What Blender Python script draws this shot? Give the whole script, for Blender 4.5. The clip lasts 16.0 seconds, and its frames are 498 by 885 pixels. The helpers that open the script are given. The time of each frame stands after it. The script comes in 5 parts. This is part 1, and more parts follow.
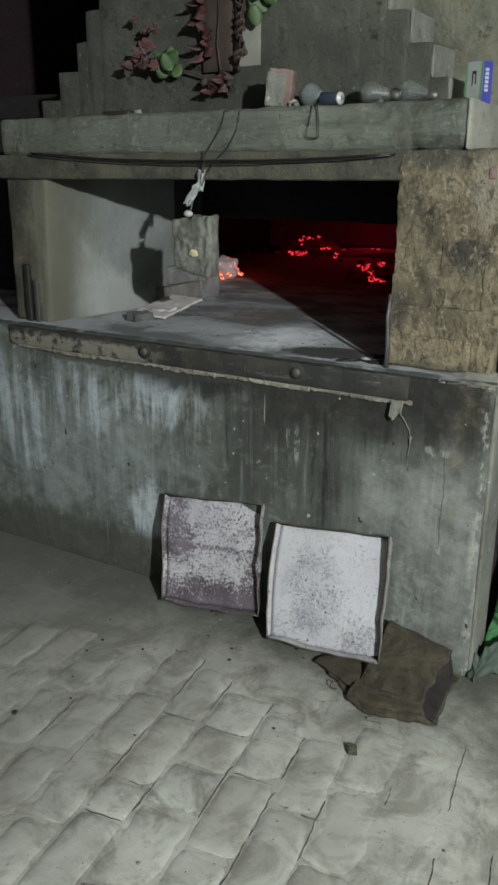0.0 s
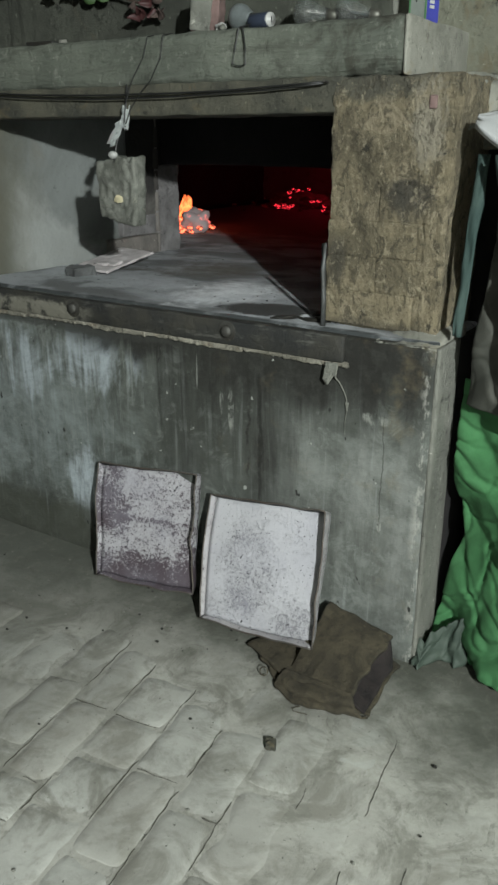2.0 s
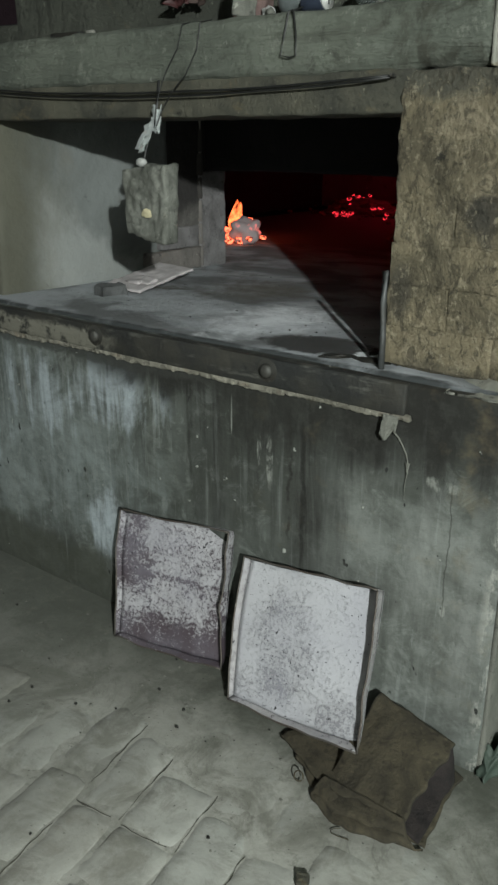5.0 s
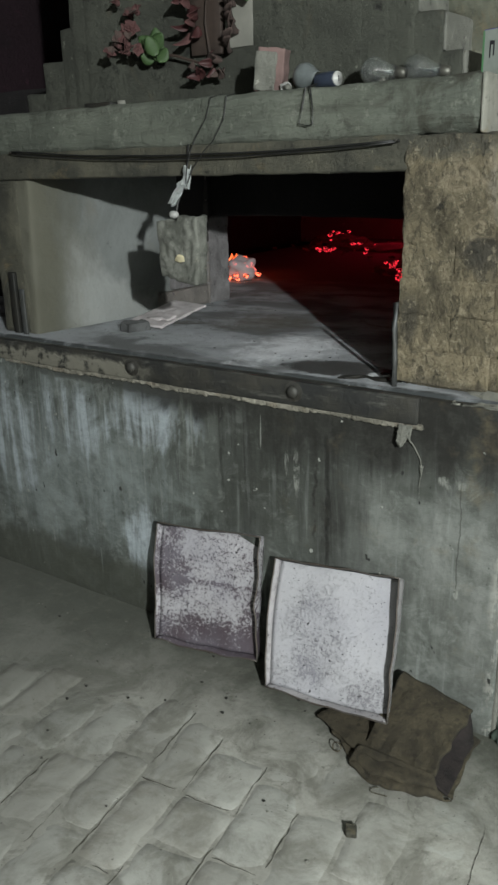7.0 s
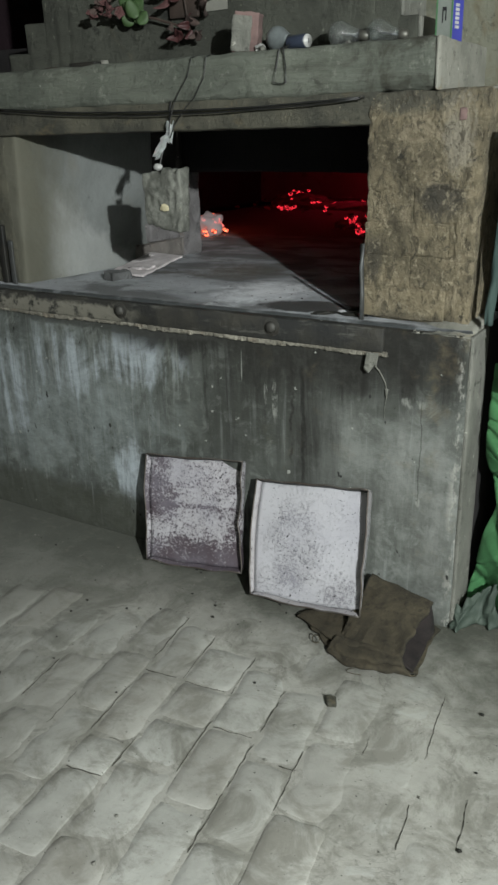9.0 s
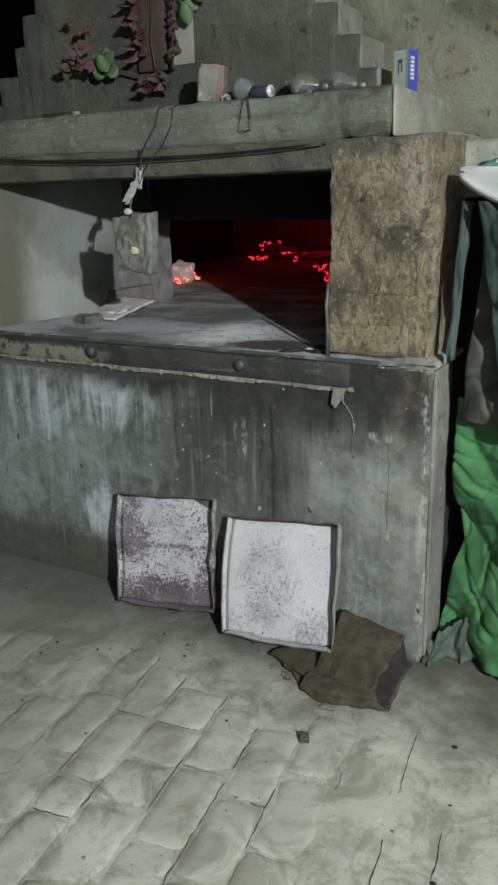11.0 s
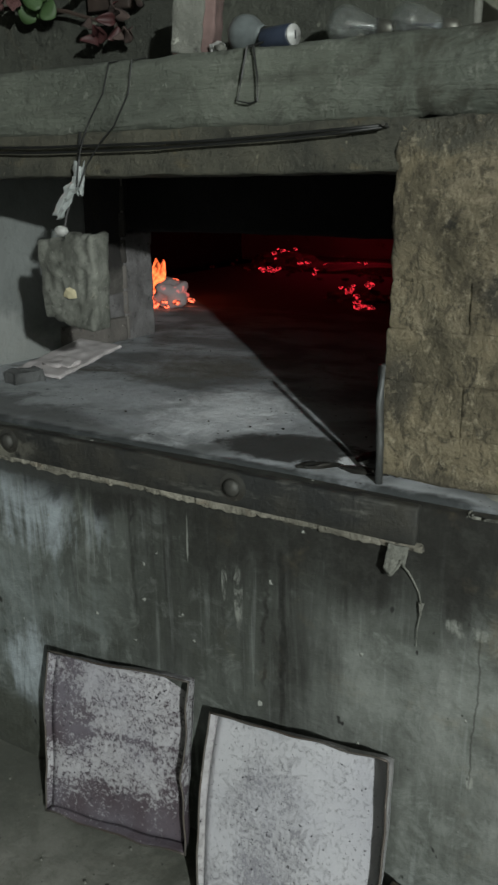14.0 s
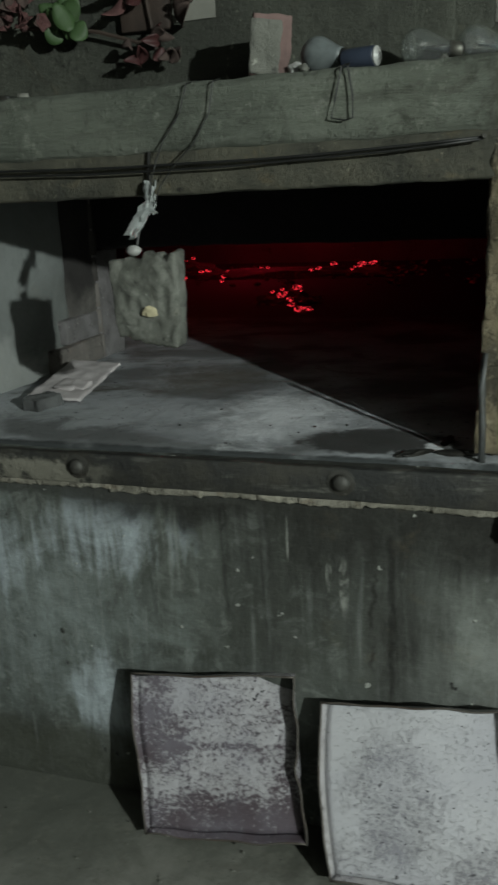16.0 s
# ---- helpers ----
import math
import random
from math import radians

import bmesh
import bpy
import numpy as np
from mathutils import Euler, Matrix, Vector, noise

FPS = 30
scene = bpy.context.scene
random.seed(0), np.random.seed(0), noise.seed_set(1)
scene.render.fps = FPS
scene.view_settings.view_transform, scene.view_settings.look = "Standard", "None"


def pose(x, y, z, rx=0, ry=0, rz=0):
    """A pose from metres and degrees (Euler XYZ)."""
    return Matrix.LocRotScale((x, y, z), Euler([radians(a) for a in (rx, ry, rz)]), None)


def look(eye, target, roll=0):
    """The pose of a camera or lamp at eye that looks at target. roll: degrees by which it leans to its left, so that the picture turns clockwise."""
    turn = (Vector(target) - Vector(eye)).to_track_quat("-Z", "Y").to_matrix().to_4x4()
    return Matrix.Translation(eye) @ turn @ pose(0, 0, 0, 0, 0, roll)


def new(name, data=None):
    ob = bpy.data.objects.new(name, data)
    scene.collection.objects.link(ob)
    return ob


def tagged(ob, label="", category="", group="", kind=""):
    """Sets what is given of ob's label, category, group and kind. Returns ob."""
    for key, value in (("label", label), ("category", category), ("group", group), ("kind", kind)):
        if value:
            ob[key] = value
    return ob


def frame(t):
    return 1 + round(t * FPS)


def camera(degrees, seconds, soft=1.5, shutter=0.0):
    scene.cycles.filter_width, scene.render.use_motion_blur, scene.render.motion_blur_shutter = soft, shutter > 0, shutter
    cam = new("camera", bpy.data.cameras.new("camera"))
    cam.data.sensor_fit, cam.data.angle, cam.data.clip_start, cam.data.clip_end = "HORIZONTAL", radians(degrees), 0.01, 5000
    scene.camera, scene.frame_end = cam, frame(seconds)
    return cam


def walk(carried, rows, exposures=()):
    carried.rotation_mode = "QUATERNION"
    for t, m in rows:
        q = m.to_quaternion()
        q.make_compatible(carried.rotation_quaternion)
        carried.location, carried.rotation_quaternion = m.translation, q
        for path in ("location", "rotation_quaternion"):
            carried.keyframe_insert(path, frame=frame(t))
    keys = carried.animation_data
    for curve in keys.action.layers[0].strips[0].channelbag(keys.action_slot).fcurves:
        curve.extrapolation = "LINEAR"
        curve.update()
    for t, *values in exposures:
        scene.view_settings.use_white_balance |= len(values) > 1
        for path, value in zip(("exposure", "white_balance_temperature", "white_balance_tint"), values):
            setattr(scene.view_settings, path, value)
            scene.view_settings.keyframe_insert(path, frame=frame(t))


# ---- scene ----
cam = camera(34.7, 16.0, soft=2.6, shutter=0.25)
PATH = [
    (0, (1.019, -1.953, 1.323), (0.036, -0.329, 0.693), 0.2),
    (0.5, (1.034, -1.936, 1.316), (0.075, -0.309, 0.658), -0.7),
    (1, (1.074, -1.877, 1.313), (0.026, -0.297, 0.676), -1.8),
    (1.5, (1.151, -1.781, 1.303), (0.119, -0.224, 0.588), 0.6),
    (2, (1.135, -1.663, 1.272), (0.12, -0.097, 0.552), -0.1),
    (2.5, (1.043, -1.508, 1.29), (-0.028, 0.036, 0.604), 0.4),
    (3, (1.016, -1.368, 1.235), (-0.208, 0.048, 0.531), -0.2),
    (3.5, (1.009, -1.267, 1.274), (-0.242, 0.112, 0.545), -1.6),
    (4, (1.007, -1.243, 1.273), (-0.206, 0.169, 0.54), -0.9),
    (4.2, (0.972, -1.264, 1.268), (-0.206, 0.176, 0.533), -0.8),
    (6.3, (1.028, -1.525, 1.304), (-0.07, -0.005, 0.608), -0.1),
    (6.5, (1.042, -1.557, 1.3), (-0.05, -0.035, 0.601), -1.0),
    (7, (1.006, -1.648, 1.326), (-0.08, -0.097, 0.682), -1.4),
    (7.5, (0.919, -1.778, 1.315), (-0.03, -0.161, 0.618), -1.4),
    (8, (0.914, -1.833, 1.309), (-0.028, -0.2, 0.639), -0.2),
    (8.5, (0.996, -1.86, 1.324), (0.051, -0.235, 0.64), -0.9),
    (9, (1.084, -1.898, 1.304), (0.102, -0.312, 0.583), -1.5),
    (9.2, (1.102, -1.902, 1.324), (0.13, -0.301, 0.623), -1.4),
    (11.3, (1.123, -1.917, 1.262), (0.169, -0.263, 0.666), -1.6),
    (11.5, (1.126, -1.892, 1.277), (0.138, -0.273, 0.643), -1.9),
    (12, (1.056, -1.779, 1.256), (0.146, -0.105, 0.649), 1.5),
    (12.5, (0.994, -1.612, 1.301), (0.145, 0.112, 0.746), -1.1),
    (12.7, (0.976, -1.509, 1.299), (0.069, 0.164, 0.685), -1.9),
    (13, (0.92, -1.397, 1.279), (-0.14, 0.217, 0.759), -1.8),
    (13.1, (0.902, -1.327, 1.306), (-0.161, 0.249, 0.685), -1.6),
    (13.5, (0.833, -1.193, 1.32), (-0.307, 0.34, 0.727), -0.8),
    (14, (0.68, -1.106, 1.303), (-0.289, 0.531, 0.686), -0.5),
    (14.5, (0.534, -1.099, 1.317), (-0.408, 0.549, 0.686), 1.4),
    (15, (0.458, -1.19, 1.321), (-0.357, 0.536, 0.724), 3.8),
    (15.5, (0.396, -1.316, 1.313), (-0.152, 0.512, 0.713), 2.7),
    (16, (0.272, -1.352, 1.325), (-0.328, 0.455, 0.715), -3.0),
]
walk(cam, [(t, look(eye, target, roll)) for t, eye, target, roll in PATH], exposures=[
    (0.0, -0.05, 6500, 9), (2.2, -0.02, 6500, 7), (3.4, -0.14, 6500, 5), (4.2, -0.2, 6500, 5), (6.4, -0.1, 6500, 9), (8.5, -0.06, 6500, 10), (11.5, 0.08, 6500, 8),
    (12.2, -0.06, 6500, 5), (12.7, -0.2, 6500, 5), (13.2, -0.4, 6500, 6), (14.0, -0.51, 6500, 7), (15.0, -0.67, 6500, 6), (16.0, -0.64, 6500, 2)])

# ---- light ----
world = bpy.data.worlds.new("night")
world.use_nodes = True
world.node_tree.nodes["Background"].inputs[0].default_value = (0.55, 0.7, 0.75, 1)
world.node_tree.nodes["Background"].inputs[1].default_value = 0.0006
scene.world = world
scene.view_settings.exposure = 0.0


def lamp(name, kind, place, energy, colour, size):
    data = bpy.data.lights.new(name, kind)
    data.energy, data.color, data.shadow_soft_size = energy, colour, size
    ob = new(name, data)
    ob.location = place
    return ob


# the bare lamp of the bakery, hung in the room's corner behind the walker's right shoulder
lamp("room_lamp", "POINT", (2.65, -2.6, 2.0), 750, (0.958, 1.0, 0.985), 0.035)
# the fire behind the brick pier
lamp("fire_light", "POINT", (-1.3, 1.75, 1.02), 0.6, (1.0, 0.08, 0.03), 0.06)
lamp("ember_light", "POINT", (-1.1, 3.1, 1.14), 4.2, (1.0, 0.02, 0.06), 0.15)


# ---- materials ----
class Nodes:
    """A short way to write node materials."""

    def __init__(self, name):
        self.mat = bpy.data.materials.new(name)
        self.mat.use_nodes = True
        self.tree = self.mat.node_tree
        self.bsdf = self.tree.nodes["Principled BSDF"]
        self.coord = self.add("ShaderNodeTexCoord").outputs["Object"]

    def add(self, kind):
        return self.tree.nodes.new(kind)

    def put(self, socket, value):
        if isinstance(value, bpy.types.NodeSocket):
            self.tree.links.new(value, socket)
        elif isinstance(value, tuple) and len(value) == 3 and socket.type == "RGBA":
            socket.default_value = (*value, 1)
        else:
            socket.default_value = value

    def stretch(self, sx, sy, sz, move=(0, 0, 0)):
        m = self.add("ShaderNodeMapping")
        self.put(m.inputs["Vector"], self.coord)
        m.inputs["Scale"].default_value = (sx, sy, sz)
        m.inputs["Location"].default_value = move
        return m.outputs[0]

    def noise(self, scale, detail=5, rough=0.6, vector=None, warp=0.0):
        n = self.add("ShaderNodeTexNoise")
        self.put(n.inputs["Vector"], vector or self.coord)
        n.inputs["Scale"].default_value, n.inputs["Detail"].default_value = scale, detail
        n.inputs["Roughness"].default_value, n.inputs["Distortion"].default_value = rough, warp
        return n.outputs["Fac"]

    def cells(self, scale, vector=None):
        n = self.add("ShaderNodeTexVoronoi")
        self.put(n.inputs["Vector"], vector or self.coord)
        n.inputs["Scale"].default_value = scale
        return n.outputs["Distance"]

    def step(self, value, low, high):
        n = self.add("ShaderNodeMapRange")
        n.interpolation_type = "SMOOTHSTEP"
        self.put(n.inputs["Value"], value)
        n.inputs["From Min"].default_value, n.inputs["From Max"].default_value = low, high
        return n.outputs["Result"]

    def calc(self, kind, a, b=0.0):
        n = self.add("ShaderNodeMath")
        n.operation = kind
        n.use_clamp = True
        self.put(n.inputs[0], a)
        self.put(n.inputs[1], b)
        return n.outputs[0]

    def plain(self, kind, a, b=0.0):
        out = self.calc(kind, a, b)
        out.node.use_clamp = False
        return out

    def axis(self, letter):
        n = self.add("ShaderNodeSeparateXYZ")
        self.put(n.inputs[0], self.coord)
        return n.outputs["XYZ".index(letter)]

    def mix(self, fac, a, b):
        n = self.add("ShaderNodeMix")
        n.data_type = "RGBA"
        self.put(n.inputs["Factor"], fac)
        self.put(n.inputs["A"], a)
        self.put(n.inputs["B"], b)
        return n.outputs["Result"]

    def random(self):
        return self.add("ShaderNodeObjectInfo").outputs["Random"]

    def island(self):
        return self.add("ShaderNodeNewGeometry").outputs["Random Per Island"]

    def done(self, colour, rough=0.8, bump=None, depth=0.003, metal=0.0, strength=1.0, grime=0.34):
        """grime: how far years of smoke have dulled the surface."""
        if grime:
            film = self.plain("MULTIPLY", self.step(self.noise(1.7, 3, 0.5), 0.2, 0.8), 0.24)
            colour = self.mix(self.plain("ADD", film, grime - 0.12), colour, (0.004, 0.004, 0.0035))
        self.put(self.bsdf.inputs["Base Color"], colour)
        self.put(self.bsdf.inputs["Roughness"], rough)
        self.put(self.bsdf.inputs["Metallic"], metal)
        if bump is not None:
            b = self.add("ShaderNodeBump")
            b.inputs["Strength"].default_value, b.inputs["Distance"].default_value = strength, depth
            self.put(b.inputs["Height"], bump)
            self.put(self.bsdf.inputs["Normal"], b.outputs[0])
        return self.mat


def lower_plaster():
    """Grey-green cement render: lime runs, soot under the iron band, stains and chips."""
    n = Nodes("sooty cement render")
    x, z = n.axis("X"), n.axis("Z")
    streak = n.noise(1.0, 5, 0.65, n.stretch(17, 17, 1.6), 0.5)
    blotch = n.noise(5.5, 7, 0.7, warp=0.6)
    runs = n.noise(1.0, 4, 0.6, n.stretch(55, 55, 2.6, (3, 0, 0)), 0.4)
    ragged = n.plain("ADD", n.plain("MULTIPLY", n.plain("SUBTRACT", streak, 0.5), 2.4), n.plain("MULTIPLY", n.plain("SUBTRACT", blotch, 0.5), 2.2))

    def spot(x0, z0, rx, rz, rag=1.0, bite=0.6):
        dx = n.plain("MULTIPLY", n.plain("SUBTRACT", x, x0), 1 / rx)
        dz = n.plain("MULTIPLY", n.plain("SUBTRACT", z, z0), 1 / rz)
        d = n.plain("ADD", n.plain("MULTIPLY", dx, dx), n.plain("MULTIPLY", dz, dz))
        return n.step(n.plain("ADD", n.plain("SUBTRACT", 1.0, d), n.plain("MULTIPLY", ragged, rag)), 0.0, bite)

    big = n.noise(2.2, 6, 0.6)
    col = n.mix(n.step(big, 0.34, 0.66), (0.105, 0.118, 0.104), (0.25, 0.275, 0.25))
    col = n.mix(n.step(blotch, 0.38, 0.66), n.mix(0.8, col, (0.06, 0.066, 0.054)), col)
    col = n.mix(n.calc("MULTIPLY", n.step(n.noise(13, 7, 0.78, warp=0.8), 0.5, 0.64), 0.6), col, (0.3, 0.325, 0.3))
    # pale lime patches and runs
    col = n.mix(n.calc("MULTIPLY", spot(-1.0, 0.44, 0.8, 0.42, 0.8, 1.4), 0.75), col, (0.34, 0.39, 0.385))
    for args in ((-0.5, 0.66, 0.2, 0.11), (-0.82, 0.6, 0.16, 0.14), (-0.55, 0.24, 0.1, 0.13), (-1.15, 0.5, 0.22, 0.2)):
        col = n.mix(n.calc("MULTIPLY", n.calc("MULTIPLY", spot(*args, 1.5, 1.3), n.step(streak, 0.3, 0.6)), 0.95), col, (0.56, 0.63, 0.67))
    for args in ((0.3, 0.4, 0.32, 0.38, 0.7, 2.0), (0.46, 0.34, 0.18, 0.42, 0.7, 1.8)):
        col = n.mix(n.calc("MULTIPLY", spot(*args), 0.75), col, (0.36, 0.378, 0.352))
    col = n.mix(n.calc("MULTIPLY", n.step(runs, 0.56, 0.7), 0.5), col, (0.36, 0.39, 0.37))
    # brown-black smoke runs under the band
    torn = n.step(n.noise(30, 6, 0.75, n.stretch(1, 1, 0.35), 0.6), 0.42, 0.58)
    for args in ((0.08, 0.8, 0.56, 0.22, 0.5, 0.8), (0.4, 0.79, 0.36, 0.22, 0.6, 1.0), (-0.12, 0.54, 0.22, 0.26, 1.1, 1.7), (0.1, 0.52, 0.12, 0.28, 1.2, 1.6), (-0.35, 0.76, 0.3, 0.09, 1.0, 1.0)):
        col = n.mix(n.calc("MULTIPLY", spot(*args), 0.9), col, (0.015, 0.0145, 0.011))
    col = n.mix(n.calc("MULTIPLY", spot(-0.6, 0.755, 0.5, 0.03), 0.7), col, (0.05, 0.052, 0.046))
    col = n.mix(n.calc("MULTIPLY", spot(-0.9, 0.06, 0.9, 0.12), 0.75), col, (0.075, 0.08, 0.058))
    for args in ((-0.235, 0.5, 0.02, 0.24, 1.6, 1.6), (0.085, 0.52, 0.02, 0.26, 1.8, 1.6), (-0.4, 0.56, 0.012, 0.14, 1.6, 1.6), (-0.05, 0.6, 0.02, 0.16, 1.8, 1.6)):
        col = n.mix(n.calc("MULTIPLY", n.calc("MULTIPLY", spot(*args), torn), 0.8), col, (0.018, 0.018, 0.014))
    for args in ((-0.11, 0.68, 0.003, 0.06, 0.9), (0.0, 0.58, 0.01, 0.07, 1.6), (-0.03, 0.61, 0.006, 0.04, 1.6), (-0.86, 0.62, 0.022, 0.045, 1.2), (0.44, 0.36, 0.008, 0.02, 0.8), (0.43, 0.64, 0.05, 0.02, 1.6)):
        col = n.mix(n.calc("MULTIPLY", n.calc("MULTIPLY", spot(*args), torn), 0.6), col, (0.5, 0.52, 0.47))
    for x0, turn, wide, tone in ((0.055, 0.0, 0.008, (0.012, 0.012, 0.01)), (0.02, 2.0, 0.006, (0.02, 0.019, 0.015))):
        way = n.plain("ADD", x0, n.plain("MULTIPLY", n.noise(9, 5, 0.65, n.stretch(0, 0, 1, (turn, turn, turn))), 0.07))
        line = n.step(n.plain("ABSOLUTE", n.plain("SUBTRACT", x, way)), wide, wide * 0.3)
        line = n.calc("MULTIPLY", line, n.step(n.noise(14, 5, 0.7, n.stretch(1, 1, 1, (turn, 0, turn))), 0.36, 0.52))
        col = n.mix(n.calc("MULTIPLY", n.calc("MULTIPLY", line, n.step(z, 0.36, 0.46)), n.calc("MULTIPLY", n.step(z, 0.75, 0.66), 0.85)), col, tone)
    way = n.plain("ADD", 0.42, n.plain("MULTIPLY", n.noise(6, 5, 0.6, n.stretch(0, 0, 1, (7, 7, 7))), 0.04))
    line = n.step(n.plain("ABSOLUTE", n.plain("SUBTRACT", x, way)), 0.0022, 0.0008)
    col = n.mix(n.calc("MULTIPLY", n.calc("MULTIPLY", line, n.step(z, 0.3, 0.4)), n.calc("MULTIPLY", n.step(z, 0.7, 0.6), 0.6)), col, (0.04, 0.04, 0.034))
    rim = n.calc("MULTIPLY", n.step(x, 0.515, 0.54), n.step(n.noise(24, 5, 0.7, n.stretch(1, 1, 0.5, (2, 0, 3))), 0.5, 0.6))
    col = n.mix(n.calc("MULTIPLY", rim, 0.7), col, (0.5, 0.5, 0.45))
    ochre = n.calc("MULTIPLY", n.step(n.noise(5, 5, 0.7, n.stretch(1, 1, 1, (6, 0, 0))), 0.54, 0.7), n.step(x, -0.3, 0.35))
    col = n.mix(n.calc("MULTIPLY", ochre, 0.4), col, (0.26, 0.21, 0.12))
    chips = n.step(n.noise(34, 3, 0.5), 0.7, 0.74)
    col = n.mix(chips, col, (0.5, 0.52, 0.47))
    col = n.mix(n.step(n.noise(40, 2, 0.5, n.stretch(1, 1, 0.6, (1, 0, 2))), 0.69, 0.74), col, (0.025, 0.026, 0.024))
    col = n.mix(n.calc("MULTIPLY", n.step(n.noise(26, 6, 0.7), 0.45, 0.7), 0.4), col, (0.08, 0.085, 0.072))
    return n.done(col, n.step(big, -1.2, 0.9), n.plain("ADD", n.noise(11, 8, 0.7), n.plain("MULTIPLY", chips, 0.3)), 0.008)


def render_coat(name, light, dark, ochre, amount, scale=1.0, rough=0.9, depth=0.014):
    """Old lime and mud render in three tones."""
    n = Nodes(name)
    col = n.mix(n.step(n.noise(3.2 * scale, 7, 0.65, warp=0.5), 0.32, 0.68), dark, light)
    patches = n.step(n.noise(5.5 * scale, 6, 0.72, n.stretch(1, 1, 1, (4, 2, 1)), 0.8), 0.7 - 0.4 * amount, 0.88 - 0.4 * amount)
    col = n.mix(patches, col, ochre)
    col = n.mix(n.step(n.noise(17 * scale, 6, 0.75), 0.56, 0.72), col, tuple(c * 0.3 for c in dark))
    col = n.mix(n.step(n.noise(40 * scale, 3, 0.6), 0.66, 0.74), col, tuple(min(c * 1.7, 0.75) for c in light))
    bump = n.plain("ADD", n.noise(13, 9, 0.75), n.plain("MULTIPLY", n.noise(70, 4, 0.7), 0.3))
    return n.done(col, rough, bump, depth)


def pillar_render():
    """Flaking ochre mud over brick, limewashed near the top, with a smoke smudge."""
    n = Nodes("flaking ochre pillar render")
    x, z = n.axis("X"), n.axis("Z")
    rough = n.noise(14, 9, 0.78, warp=0.5)
    col = n.mix(n.step(n.noise(6, 7, 0.7, warp=0.6), 0.36, 0.64), (0.2, 0.172, 0.11), (0.42, 0.355, 0.225))
    col = n.mix(n.step(n.noise(9, 6, 0.75, n.stretch(1, 1, 1, (4, 2, 1)), 0.7), 0.52, 0.66), col, (0.52, 0.445, 0.3))

    def zone(x0, z0, rx, rz):
        dx = n.plain("MULTIPLY", n.plain("SUBTRACT", x, x0), 1 / rx)
        dz = n.plain("MULTIPLY", n.plain("SUBTRACT", z, z0), 1 / rz)
        d = n.plain("ADD", n.plain("MULTIPLY", dx, dx), n.plain("MULTIPLY", dz, dz))
        return n.step(n.plain("ADD", n.plain("SUBTRACT", 1.0, d), n.plain("MULTIPLY", n.plain("SUBTRACT", rough, 0.5), 4.0)), 0.0, 1.0)

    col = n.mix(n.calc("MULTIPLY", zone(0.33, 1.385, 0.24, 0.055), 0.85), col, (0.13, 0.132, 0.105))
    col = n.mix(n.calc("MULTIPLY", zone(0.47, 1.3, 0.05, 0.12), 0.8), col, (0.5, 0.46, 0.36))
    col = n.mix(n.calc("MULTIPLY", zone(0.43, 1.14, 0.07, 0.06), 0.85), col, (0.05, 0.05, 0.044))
    col = n.mix(n.calc("MULTIPLY", zone(0.26, 1.0, 0.03, 0.08), 0.7), col, (0.08, 0.075, 0.06))
    col = n.mix(n.calc("MULTIPLY", zone(0.36, 0.84, 0.16, 0.03), 0.6), col, (0.1, 0.09, 0.065))
    col = n.mix(n.step(rough, 0.56, 0.66), col, (0.05, 0.046, 0.032))
    col = n.mix(n.calc("MULTIPLY", n.step(n.noise(50, 6, 0.75, n.stretch(1, 1, 0.6, (3, 1, 7)), 0.6), 0.5, 0.6), 0.7), col, (0.085, 0.074, 0.048))
    col = n.mix(n.calc("MULTIPLY", n.step(n.noise(62, 6, 0.75, n.stretch(1, 1, 0.7)), 0.54, 0.64), 0.5), col, (0.68, 0.6, 0.42))
    return n.done(col, 0.92, n.plain("ADD", rough, n.plain("MULTIPLY", n.noise(1, 5, 0.75, n.stretch(85, 85, 50)), 0.8)), 0.022)


def beam_render():
    """Trowelled render on the long lintel beam, with drag marks along it."""
    n = Nodes("trowelled beam render")
    drag = n.noise(1.0, 6, 0.65, n.stretch(3.5, 10, 26), 0.3)
    col = n.mix(n.step(n.noise(2.4, 5), 0.3, 0.7), (0.125, 0.142, 0.114), (0.225, 0.248, 0.2))
    col = n.mix(n.calc("MULTIPLY", n.step(drag, 0.5, 0.7), 0.5), col, (0.26, 0.28, 0.235))
    col = n.mix(n.calc("MULTIPLY", n.step(drag, 0.45, 0.3), 0.5), col, (0.085, 0.09, 0.07))
    worn = n.calc("MULTIPLY", n.step(n.axis("X"), 0.0, 0.35), n.step(n.noise(9, 6, 0.7, warp=0.6), 0.44, 0.6))
    col = n.mix(worn, col, (0.075, 0.075, 0.055))
    col = n.mix(n.calc("MULTIPLY", n.step(n.noise(21, 7, 0.78, warp=0.6), 0.52, 0.66), 0.6), col, (0.06, 0.064, 0.048))
    col = n.mix(n.calc("MULTIPLY", n.step(n.noise(26, 6, 0.75, n.stretch(1, 1, 1, (5, 5, 5))), 0.57, 0.68), 0.6), col, (0.36, 0.38, 0.32))
    col = n.mix(n.step(n.noise(38, 3), 0.7, 0.75), col, (0.48, 0.5, 0.44))
    return n.done(col, 0.9, n.plain("ADD", drag, n.plain("MULTIPLY", n.noise(24, 8, 0.75), 0.9)), 0.016)


